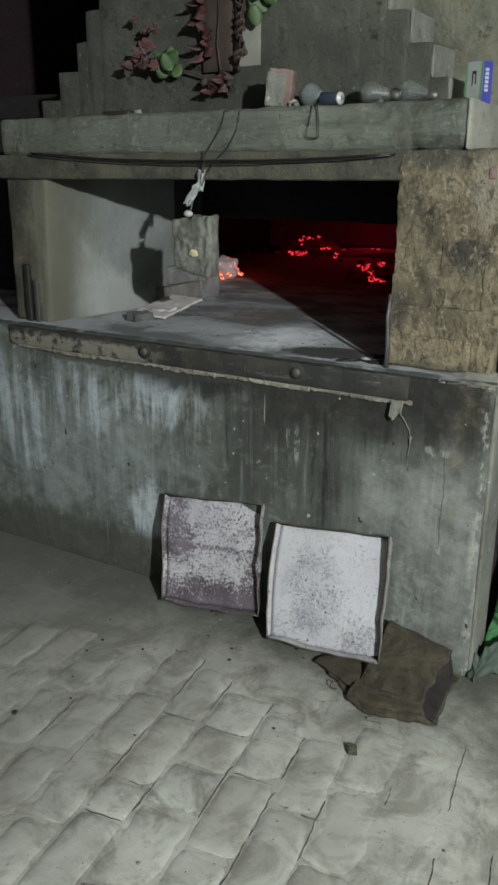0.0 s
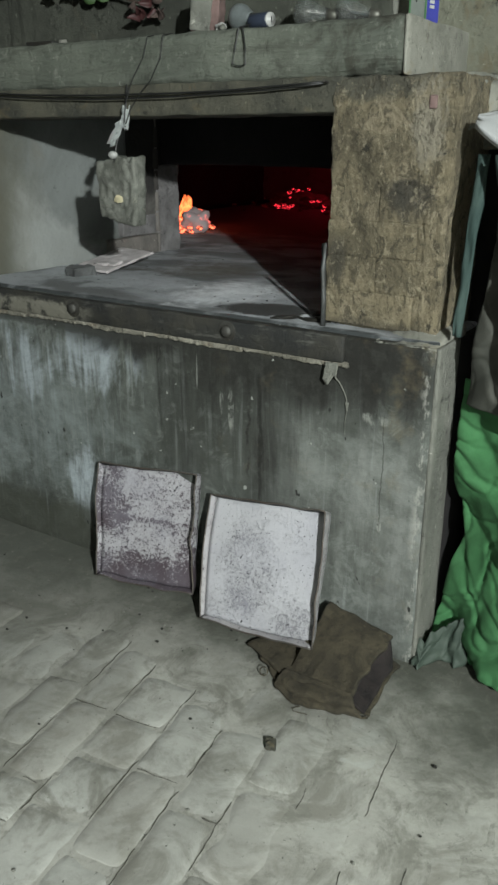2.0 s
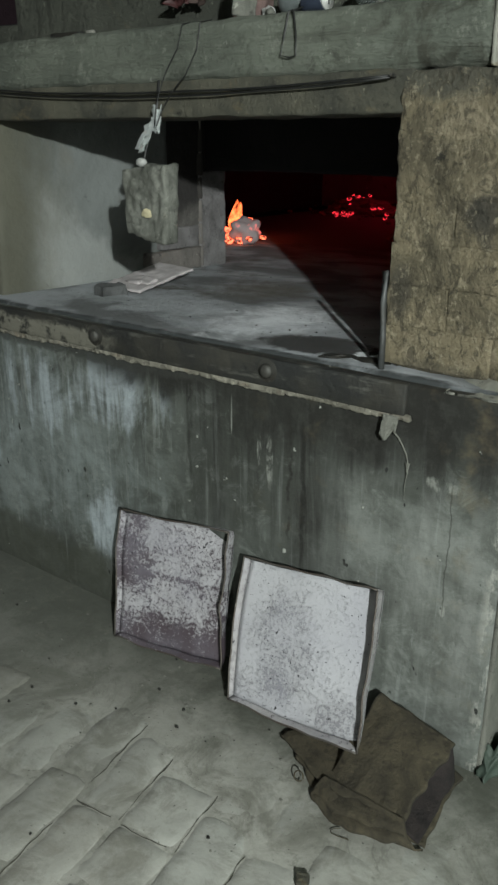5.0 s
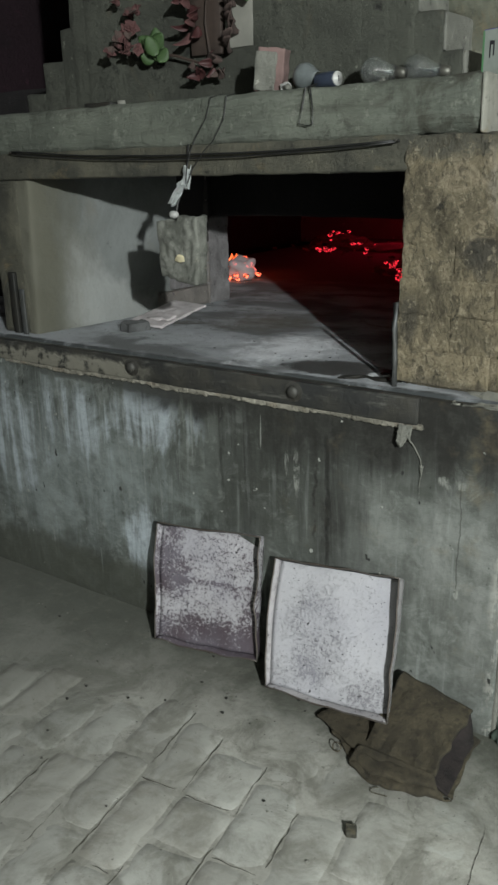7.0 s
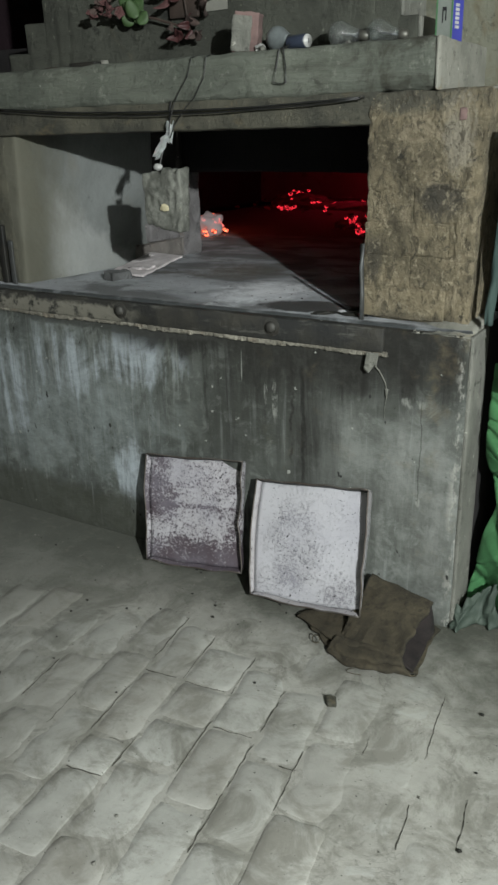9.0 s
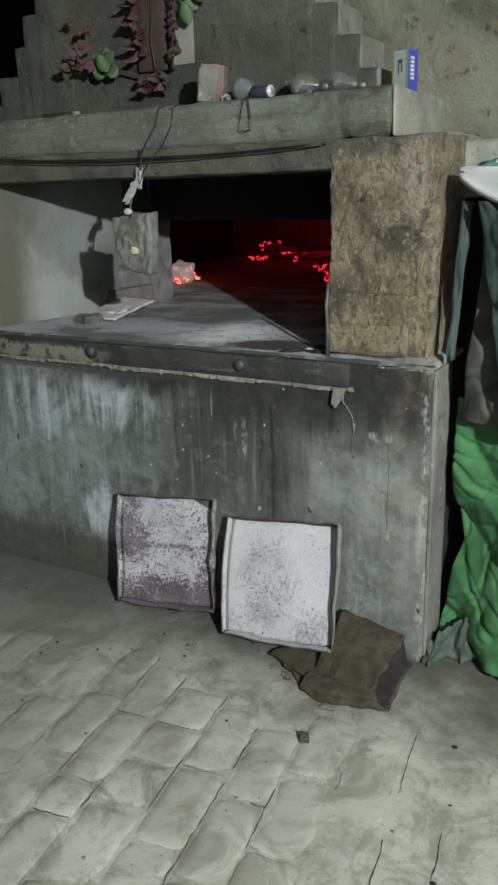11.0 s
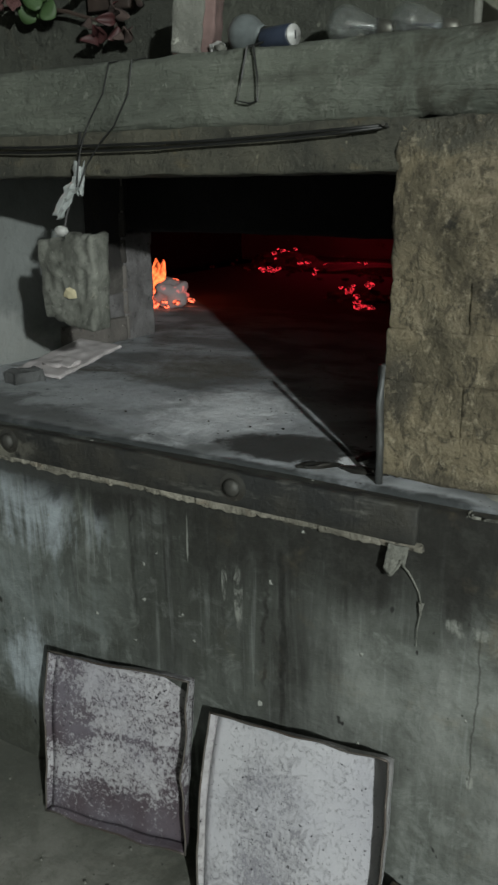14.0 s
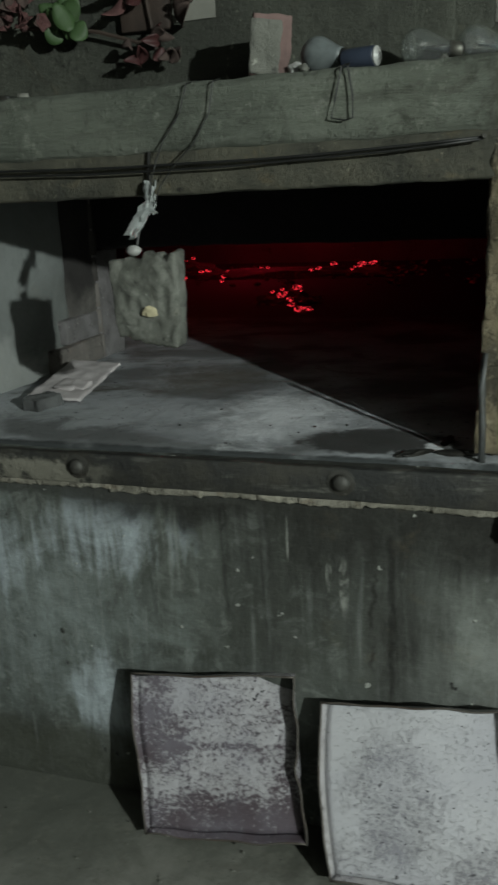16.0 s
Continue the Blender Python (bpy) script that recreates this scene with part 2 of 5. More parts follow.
def mouth_plaster():
    """Ash-whitened plaster, browner at the outer jamb, the lit wedge low down painted pale."""
    n = Nodes("whitened mouth plaster")
    y, z = n.axis("Y"), n.axis("Z")
    col = n.mix(n.step(n.noise(2.2, 6, 0.6, warp=0.6), 0.34, 0.64), (0.125, 0.136, 0.128), (0.235, 0.253, 0.245))
    col = n.mix(n.calc("MULTIPLY", n.step(n.noise(5, 6, 0.7, n.stretch(1, 1, 1, (4, 2, 1)), 0.5), 0.5, 0.72), 0.6), col, (0.2, 0.195, 0.165))
    rag = n.plain("MULTIPLY", n.plain("SUBTRACT", n.noise(5, 7, 0.65, warp=0.4), 0.5), 0.35)
    # the lamplit wedge beneath the lintel's shadow, painted as a pale area
    lit_wedge = n.step(n.plain("ADD", n.plain("ADD", n.plain("SUBTRACT", z, n.plain("MULTIPLY", y, -0.75)), rag), 0.0), 1.36, 1.22)
    col = n.mix(n.calc("MULTIPLY", n.calc("MULTIPLY", lit_wedge, n.step(y, 0.16, 0.26)), 0.6), col, (0.5, 0.52, 0.5))
    col = n.mix(n.calc("MULTIPLY", n.step(n.noise(42, 4, 0.7), 0.64, 0.74), 0.6), col, (0.08, 0.08, 0.075))
    edge = n.step(n.plain("ADD", y, n.plain("MULTIPLY", n.noise(5, 6, 0.7, n.stretch(1, 1, 0.5)), 0.3)), 0.48, 0.27)
    col = n.mix(n.calc("MULTIPLY", edge, 0.8), col, (0.13, 0.125, 0.088))
    return n.done(col, 0.9, n.noise(9, 8, 0.65), 0.01, grime=0.2)


def shaded_brick():
    """Ash-greyed brick, with the lintel's shade painted in towards the crown of the mouth."""
    n = Nodes("mouth brick shaded to the crown")
    col = n.mix(n.step(n.noise(7, 6, 0.65, warp=0.5), 0.34, 0.66), (0.18, 0.17, 0.155), (0.36, 0.34, 0.31))
    # lintel shade put into the brick colour from about 1.1 m up
    soot = n.step(n.plain("ADD", n.axis("Z"), n.plain("MULTIPLY", n.noise(6, 6, 0.7), 0.3)), 1.08, 1.26)
    col = n.mix(n.calc("MULTIPLY", soot, 0.92), col, (0.022, 0.02, 0.02))
    return n.done(col, 0.92, n.noise(13, 8, 0.7), 0.012)


def ash_floor():
    n = Nodes("ash-dusted hearth")
    drift = n.noise(3.6, 4, 0.5, n.stretch(1, 1.25, 1), 0.25)
    col = n.mix(n.step(drift, 0.38, 0.58), (0.17, 0.18, 0.182), (0.43, 0.455, 0.48))
    col = n.mix(n.calc("MULTIPLY", n.step(n.noise(18, 6, 0.75), 0.5, 0.7), 0.35), col, (0.25, 0.25, 0.245))
    brown = n.step(n.noise(5.0, 7, 0.75, n.stretch(1, 1.8, 1, (2.3, 5, 0)), 0.3), 0.48, 0.72)
    col = n.mix(n.calc("MULTIPLY", n.calc("MULTIPLY", brown, 0.9), n.step(n.axis("Y"), 0.1, 0.45)), col, (0.1, 0.094, 0.075))
    rag = n.plain("MULTIPLY", n.plain("SUBTRACT", n.noise(11, 8, 0.78, warp=0.5), 0.5), 5.0)

    def drifted(x0, y0, rx, ry, soft, torn=1.0):
        dx = n.plain("MULTIPLY", n.plain("SUBTRACT", n.axis("X"), x0), 1 / rx)
        dy = n.plain("MULTIPLY", n.plain("SUBTRACT", n.axis("Y"), y0), 1 / ry)
        d = n.plain("ADD", n.plain("MULTIPLY", dx, dx), n.plain("MULTIPLY", dy, dy))
        return n.step(n.plain("ADD", n.plain("SUBTRACT", 1.0, d), n.plain("MULTIPLY", rag, torn)), 0.0, soft)

    col = n.mix(n.calc("MULTIPLY", drifted(-0.5, 0.62, 0.22, 0.22, 1.2, 0.6), 0.8), col, (0.13, 0.12, 0.092))
    col = n.mix(n.calc("MULTIPLY", drifted(-0.62, 0.26, 0.34, 0.12, 1.2), 0.5), col, (0.6, 0.64, 0.66))
    col = n.mix(n.calc("MULTIPLY", drifted(-0.2, 0.29, 0.19, 0.26, 1.3, 0.55), 0.95), col, (0.92, 0.95, 0.98))
    col = n.mix(n.calc("MULTIPLY", drifted(0.04, 0.14, 0.19, 0.09, 0.6, 0.5), 0.95), col, (0.035, 0.036, 0.033))
    col = n.mix(n.calc("MULTIPLY", drifted(0.16, 0.12, 0.03, 0.05, 0.6), 0.9), col, (0.9, 0.93, 0.95))
    lip = n.step(n.plain("ADD", n.axis("Y"), n.plain("MULTIPLY", n.noise(14, 5), 0.06)), 0.085, 0.06)
    col = n.mix(lip, col, (0.04, 0.045, 0.046))
    col = n.mix(n.step(n.noise(75, 3), 0.66, 0.72), col, (0.03, 0.03, 0.03))
    # deep inside, charcoal tone and the oven's shade are put into the colour
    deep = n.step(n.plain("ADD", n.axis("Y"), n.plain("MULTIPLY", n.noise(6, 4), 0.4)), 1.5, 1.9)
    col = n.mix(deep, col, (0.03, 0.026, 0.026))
    return n.done(col, 0.95, n.plain("ADD", drift, n.noise(30, 8, 0.7)), 0.006, grime=0)


def floor_tone(n, low, high):
    """Dust and grime laid over bricks and joints alike, by place in the room; darker towards the oven and left."""
    place = n.add("ShaderNodeNewGeometry").outputs["Position"]
    col = n.mix(n.step(n.noise(2.3, 6, 0.65, place), 0.34, 0.68), low, high)
    grime = n.noise(7, 7, 0.72, place, 0.7)
    col = n.mix(n.calc("MULTIPLY", n.step(grime, 0.44, 0.64), 0.8), col, (0.165, 0.163, 0.136))
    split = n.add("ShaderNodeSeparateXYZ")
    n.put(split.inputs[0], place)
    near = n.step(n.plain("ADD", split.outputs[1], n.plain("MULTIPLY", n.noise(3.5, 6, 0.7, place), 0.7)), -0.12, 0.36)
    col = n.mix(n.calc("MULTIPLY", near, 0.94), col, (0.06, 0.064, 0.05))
    # falloff to the left, away from the lamp, put into the colour
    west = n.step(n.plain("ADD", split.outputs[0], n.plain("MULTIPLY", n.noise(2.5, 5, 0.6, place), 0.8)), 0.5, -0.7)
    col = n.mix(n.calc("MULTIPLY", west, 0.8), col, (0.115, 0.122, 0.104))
    col = n.mix(n.calc("MULTIPLY", n.step(n.noise(24, 6, 0.75, place, 0.5), 0.5, 0.68), 0.35), col, (0.2, 0.195, 0.165))
    return n.mix(n.step(n.noise(110, 2, 0.5, place), 0.7, 0.76), col, (0.08, 0.08, 0.07)), place


def floor_brick():
    n = Nodes("worn dusty floor brick")
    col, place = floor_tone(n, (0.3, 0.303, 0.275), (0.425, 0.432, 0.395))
    col = n.mix(n.calc("MULTIPLY", n.random(), 0.3), col, (0.3, 0.285, 0.245))
    bump = n.plain("ADD", n.noise(13, 8, 0.65, place), n.plain("MULTIPLY", n.noise(70, 5, 0.7, place), 0.35))
    return n.done(col, 0.92, bump, 0.0035, grime=0)


def floor_dirt():
    n = Nodes("trodden floor dirt")
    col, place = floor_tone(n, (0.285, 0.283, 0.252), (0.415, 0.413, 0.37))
    crack = n.noise(16, 7, 0.8, place, 1.0)
    line = n.step(n.plain("ABSOLUTE", n.plain("SUBTRACT", n.noise(7, 5, 0.6, place, 0.5), 0.5)), 0.012, 0.003)
    col = n.mix(n.calc("MULTIPLY", n.step(crack, 0.54, 0.64), 0.4), col, (0.1, 0.098, 0.08))
    col = n.mix(n.calc("MULTIPLY", n.calc("MULTIPLY", line, n.step(n.noise(3, 4, 0.6, place), 0.5, 0.6)), 0.3), col, (0.08, 0.078, 0.065))
    return n.done(col, 0.95, n.plain("ADD", n.noise(9, 8, 0.6, place), n.plain("MULTIPLY", n.noise(60, 5, 0.7, place), 0.25)), 0.006, grime=0)


def iron(name, tone, rust, rough=0.6):
    n = Nodes(name)
    col = n.mix(n.step(n.noise(9, 6, 0.7), 0.35, 0.7), tone, rust)
    col = n.mix(n.step(n.noise(30, 4), 0.62, 0.7), col, tuple(min(1, c * 2.2) for c in tone))
    return n.done(col, rough, n.noise(60, 6, 0.7), 0.002, 0.35)


def band_iron():
    n = Nodes("sooty black iron with cement crust")
    col = n.mix(n.step(n.noise(9, 6, 0.7), 0.35, 0.7), (0.03, 0.032, 0.031), (0.065, 0.062, 0.05))
    col = n.mix(n.step(n.noise(1, 5, 0.7, n.stretch(9, 20, 40)), 0.54, 0.68), col, (0.12, 0.12, 0.105))
    where = n.plain("ADD", n.axis("X"), n.plain("MULTIPLY", n.noise(10, 4), 0.3))
    crust = n.calc("MULTIPLY", n.step(where, -0.28, -0.42), n.step(n.plain("ADD", n.axis("Z"), n.plain("MULTIPLY", n.noise(16, 6, 0.7), 0.08)), 0.862, 0.842))
    col = n.mix(n.calc("MULTIPLY", crust, n.step(n.noise(22, 5, 0.7), 0.36, 0.5)), col, (0.31, 0.3, 0.245))
    return n.done(col, 0.7, n.plain("ADD", n.noise(60, 6, 0.7), crust), 0.004, 0.15)


def tray_metal(name, pale, dark, cover, seed, bands):
    """Flour-whitened sheet steel with baked-on specks and rust; bands: height, reach and weight of darker zones."""
    n = Nodes(name)
    move = n.stretch(1, 1, 1, (seed, seed * 0.7, 0))
    speck = n.noise(120, 6, 0.8, move)
    patch = n.noise(17, 8, 0.78, move, 0.5)
    mask = n.plain("ADD", n.plain("MULTIPLY", patch, 0.62), n.plain("MULTIPLY", speck, 1.08))
    for x0, y0, rx, ry, weight in bands:
        dx = n.plain("MULTIPLY", n.plain("SUBTRACT", n.axis("X"), x0), 1 / rx)
        dy = n.plain("MULTIPLY", n.plain("SUBTRACT", n.axis("Y"), y0), 1 / ry)
        d = n.plain("ADD", n.plain("MULTIPLY", dx, dx), n.plain("MULTIPLY", dy, dy))
        mask = n.plain("ADD", mask, n.plain("MULTIPLY", n.step(d, 1.0, 0.0), weight))
    soft = n.step(mask, cover - 0.16, cover + 0.1)
    col = n.mix(n.calc("MULTIPLY", soft, 0.45), pale, dark)
    col = n.mix(n.step(mask, cover - 0.01, cover + 0.05), col, dark)
    col = n.mix(n.step(n.noise(4, 5, 0.6, n.stretch(1, 1, 1, (seed + 5, 0, 0))), 0.4, 0.7), col, n.mix(0.35, col, (0.42, 0.42, 0.5)))
    zone = n.step(n.noise(7, 4, 0.5, n.stretch(1, 1, 1, (seed, 3, 0))), 0.47, 0.6)
    col = n.mix(n.calc("MULTIPLY", n.step(n.noise(95, 3, 0.6, move), 0.62, 0.68), zone), col, (0.045, 0.042, 0.05))
    col = n.mix(n.step(n.noise(150, 2, 0.5, move), 0.7, 0.74), col, (0.04, 0.04, 0.05))
    return n.done(col, 0.6, n.plain("ADD", n.noise(30, 6, 0.7, move), n.plain("MULTIPLY", soft, 0.4)), 0.002, 0.05, grime=0.2)


def cloth(name, a, b, scale=8, rough=0.9):
    n = Nodes(name)
    col = n.mix(n.step(n.noise(scale, 6, 0.65, warp=0.5), 0.32, 0.68), a, b)
    weave = n.noise(1.0, 2, 0.5, n.stretch(420, 420, 90))
    col = n.mix(n.calc("MULTIPLY", weave, 0.35), col, tuple(c * 0.4 for c in a))
    return n.done(col, rough, n.plain("ADD", weave, n.noise(scale * 4, 5)), 0.0005)


def sackcloth(name, a, b, scale):
    n = Nodes(name)
    col = n.mix(n.step(n.noise(scale, 7, 0.72, warp=0.6), 0.34, 0.66), a, b)
    col = n.mix(n.calc("MULTIPLY", n.step(n.noise(38, 6, 0.75), 0.5, 0.66), 0.6), col, tuple(c * 0.35 for c in a))
    col = n.mix(n.calc("MULTIPLY", n.step(n.noise(70, 4, 0.7), 0.6, 0.7), 0.4), col, tuple(c * 1.7 for c in b))
    weave = n.noise(1.0, 3, 0.6, n.stretch(380, 120, 120))
    return n.done(col, 0.95, n.plain("ADD", n.plain("MULTIPLY", weave, 0.3), n.noise(45, 7, 0.75)), 0.006, grime=0.2)


def flat(name, colour, rough=0.7, metal=0.0, vary=0.35, scale=30):
    n = Nodes(name)
    col = n.mix(n.step(n.noise(scale, 5, 0.65), 0.35, 0.7), colour, tuple(c * (1 - vary) for c in colour))
    return n.done(col, rough, n.noise(scale * 2, 5), 0.001, metal)


def glow(name, colour, dark, strength, scale=60, low=0.42, high=0.62):
    """Burning coal: glowing cracks in a dark crust."""
    n = Nodes(name)
    hot = n.step(n.noise(scale, 4, 0.6), low, high)
    n.put(n.bsdf.inputs["Emission Color"], colour)
    n.put(n.bsdf.inputs["Emission Strength"], n.plain("MULTIPLY", hot, strength))
    return n.done(dark, 0.95, n.noise(80, 4), 0.003)


def glass():
    n = Nodes("clear bulb glass")
    n.put(n.bsdf.inputs["Transmission Weight"], 0.972)
    n.put(n.bsdf.inputs["IOR"], 1.36)
    n.put(n.bsdf.inputs["Coat Weight"], 0.7)
    return n.done((0.93, 0.96, 0.96), 0.02, grime=0)


def polythene():
    n = Nodes("knotted polythene film")
    n.put(n.bsdf.inputs["Transmission Weight"], 0.55)
    n.put(n.bsdf.inputs["IOR"], 1.2)
    return n.done((0.62, 0.66, 0.65), 0.28, n.noise(90, 4), 0.002, grime=0)


M = {
    "lower": lower_plaster(),
    "beam": beam_render(),
    "pillar": pillar_render(),
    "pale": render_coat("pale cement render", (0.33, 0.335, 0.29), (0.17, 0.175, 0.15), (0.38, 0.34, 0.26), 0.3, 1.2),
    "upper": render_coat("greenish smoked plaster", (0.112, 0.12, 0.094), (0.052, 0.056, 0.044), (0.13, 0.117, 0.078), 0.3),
    "jamb": render_coat("smoked jamb render", (0.145, 0.14, 0.102), (0.046, 0.048, 0.038), (0.22, 0.18, 0.1), 0.35, 1.6),
    "mouth": mouth_plaster(),
    # oven soot, and also the black of flank, recess and void in shade
    "soot": render_coat("black of soot and unlit gaps", (0.02, 0.017, 0.018), (0.008, 0.007, 0.0075), (0.022, 0.018, 0.017), 0.3),
    "backwall": render_coat("stained yellow-grey plaster", (0.24, 0.245, 0.185), (0.085, 0.092, 0.068), (0.2, 0.178, 0.115), 0.55, 1.3),
    "room": render_coat("dark room plaster set for low bounce", (0.11, 0.11, 0.1), (0.075, 0.075, 0.068), (0.12, 0.108, 0.085), 0.2, 0.5),
    "maroon": render_coat("maroon dark of the unlit room", (0.03, 0.011, 0.019), (0.022, 0.008, 0.014), (0.026, 0.011, 0.015), 0.2, 0.4),
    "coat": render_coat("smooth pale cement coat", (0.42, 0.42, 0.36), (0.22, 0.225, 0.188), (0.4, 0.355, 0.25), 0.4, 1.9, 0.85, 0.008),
    "mortar": render_coat("tan lime mortar", (0.42, 0.4, 0.33), (0.2, 0.19, 0.15), (0.36, 0.3, 0.22), 0.4, 3),
    "hearth": ash_floor(),
    "brick": floor_brick(),
    "dirt": floor_dirt(),
    "grit": flat("dark joint strip", (0.1, 0.096, 0.078), 0.95, 0, 0.5, 60),
    "band": iron("sooty black iron", (0.03, 0.032, 0.03), (0.055, 0.05, 0.04)),
    "band_bar": band_iron(),
    "bolt": iron("worn bolt iron", (0.1, 0.1, 0.09), (0.05, 0.045, 0.035)),
    "rod": iron("grey iron rod", (0.13, 0.14, 0.14), (0.07, 0.065, 0.055), 0.5),
    "tray_a": tray_metal("speckled rusty tray steel", (0.56, 0.55, 0.575), (0.1, 0.078, 0.092), 0.92, 0.0, ((0.03, 0.2, 0.11, 0.09, 0.16), (0.17, 0.0, 0.34, 0.11, 0.2), (0.02, 0.3, 0.07, 0.08, 0.1), (0.34, 0.1, 0.07, 0.14, 0.1), (0.17, 0.185, 0.3, 0.012, 0.09))),
    "tray_b": tray_metal("whitened tray steel", (0.6, 0.6, 0.63), (0.3, 0.295, 0.32), 1.02, 3.1, ((0.13, 0.17, 0.12, 0.16, 0.13), (0.3, 0.05, 0.1, 0.09, 0.16), (0.1, 0.05, 0.16, 0.07, 0.1))),
    "tray_edge": tray_metal("toned-down tray wall steel", (0.45, 0.435, 0.44), (0.13, 0.115, 0.12), 0.98, 7.3, ()),
    "rim": iron("greasy tray rim", (0.16, 0.15, 0.135), (0.14, 0.11, 0.09), 0.55),
    "sacking": sackcloth("grimy brown sacking", (0.043, 0.037, 0.024), (0.1, 0.084, 0.052), 9),
    "sacking_inner": sackcloth("sacking in cavity shade", (0.014, 0.011, 0.011), (0.034, 0.026, 0.024), 12),
    "tarp_green": cloth("green woven plastic", (0.04, 0.155, 0.052), (0.085, 0.3, 0.11), 5, 0.85),
    "tarp_blue": cloth("faded blue-green woven plastic", (0.032, 0.068, 0.06), (0.062, 0.105, 0.092), 6, 0.85),
    "tarp_hem": cloth("dusty grey-green hem", (0.055, 0.085, 0.065), (0.105, 0.14, 0.11), 9, 0.7),
    "tarp_grey": cloth("dusty grey-brown woven plastic", (0.075, 0.08, 0.066), (0.13, 0.13, 0.11), 6, 0.7),
    "sack_white": cloth("white woven sack", (0.85, 0.88, 0.88), (0.9, 0.92, 0.92), 6, 0.6),
    "print_green": flat("faded green print", (0.14, 0.42, 0.33), 0.6),
    "clay": render_coat("soot-crusted clay", (0.31, 0.32, 0.28), (0.1, 0.105, 0.088), (0.36, 0.35, 0.29), 0.35, 5, 0.85, 0.008),
    "chip": flat("pale yellow chip", (0.85, 0.77, 0.5), 0.8),
    "white": flat("dirty white plastic", (0.72, 0.73, 0.7), 0.4),
    "film": polythene(),
    "wire": flat("black insulated wire", (0.02, 0.021, 0.02), 0.5),
    "firebrick": render_coat("ash-greyed brick", (0.36, 0.33, 0.3), (0.2, 0.185, 0.17), (0.42, 0.32, 0.27), 0.35, 2),
    "ash": flat("pink-white ash lump", (0.88, 0.82, 0.82), 0.95, 0, 0.3, 14),
    "stone": flat("grey stone", (0.15, 0.155, 0.155), 0.9, 0, 0.5, 9),
    "crown_shaded": shaded_brick(),
    "dimbrick": render_coat("shaded pier brick", (0.12, 0.11, 0.1), (0.055, 0.05, 0.046), (0.13, 0.1, 0.085), 0.35, 2),
    "slab": render_coat("ash-dusted slab", (0.36, 0.35, 0.35), (0.2, 0.19, 0.19), (0.4, 0.34, 0.32), 0.3, 2.5),
    "glass": glass(),
    "brass": flat("dull brass cap", (0.2, 0.2, 0.17), 0.5, 0.6),
    "frosted": flat("dusty frosted glass", (0.22, 0.25, 0.25), 0.35),
    "navy": flat("dark blue wrapper", (0.05, 0.065, 0.1), 0.4),
    "redbrick": flat("dusty pink brick", (0.27, 0.18, 0.165), 0.95, 0, 0.4, 14),
    "petal": flat("faded pink fabric petal", (0.13, 0.055, 0.052), 0.85, 0, 0.5, 25),
    "petal_red": flat("dark red foil petal", (0.07, 0.02, 0.02), 0.6, 0, 0.5, 25),
    "dry": flat("dried pinkish leaf", (0.1, 0.068, 0.058), 0.9, 0, 0.4, 20),
    "leaf": flat("dusty green leaf", (0.07, 0.135, 0.045), 0.6, 0, 0.4, 20),
    "wood": flat("dark brown board", (0.06, 0.04, 0.03), 0.8, 0, 0.5, 10),
    "paper": flat("yellowed white paper", (0.3, 0.3, 0.26), 0.9, 0, 0.2, 10),
    "box_white": flat("off-white carton", (0.34, 0.38, 0.34), 0.6, 0, 0.15),
    "box_blue": flat("blue carton stripe", (0.06, 0.07, 0.42), 0.5, 0, 0.15),
    "box_green": flat("green carton trim", (0.12, 0.3, 0.14), 0.5, 0, 0.15),
    "ink": flat("dark ink", (0.03, 0.03, 0.035), 0.6),
    "coal": glow("red glowing coal", (1.0, 0.03, 0.05, 1), (0.02, 0.015, 0.015), 1.7, 55, 0.42, 0.64),
    "coal_dim": glow("dull red coal", (1.0, 0.02, 0.02, 1), (0.05, 0.04, 0.04), 0.05, 60, 0.5, 0.7),
    "coal_hot": glow("orange glowing coal", (1.0, 0.14, 0.06, 1), (0.1, 0.07, 0.07), 4.2, 45, 0.4, 0.6),
    "flame": glow("orange flame", (1.0, 0.16, 0.045, 1), (0.2, 0.05, 0.01), 5.0, 38, 0.3, 0.7),
    "oven_back": render_coat("red-brown firebrick", (0.2, 0.15, 0.15), (0.15, 0.11, 0.11), (0.19, 0.14, 0.14), 0.3, 0.6),
    "log": glow("ash-covered burning log", (1.0, 0.1, 0.07, 1), (0.7, 0.58, 0.58), 1.6, 22, 0.54, 0.72),
}


# ---- mesh helpers ----
def part(name, bm, material, parent=None, label="", smooth=False):
    """One bmesh as one mesh object under a thing or a part."""
    mesh = bpy.data.meshes.new(name)
    bm.normal_update()
    bm.to_mesh(mesh)
    bm.free()
    for p in mesh.polygons:
        p.use_smooth = smooth
    mesh.materials.append(material)
    ob = new(name, mesh)
    ob.parent = parent
    return tagged(ob, label)


def thing(name, label, category, place=(0, 0, 0), turn=(0, 0, 0), group="", kind=""):
    ob = new(name)
    ob.matrix_basis = pose(*place, *turn)
    ob.empty_display_size = 0.05
    return tagged(ob, label, category, group, kind)


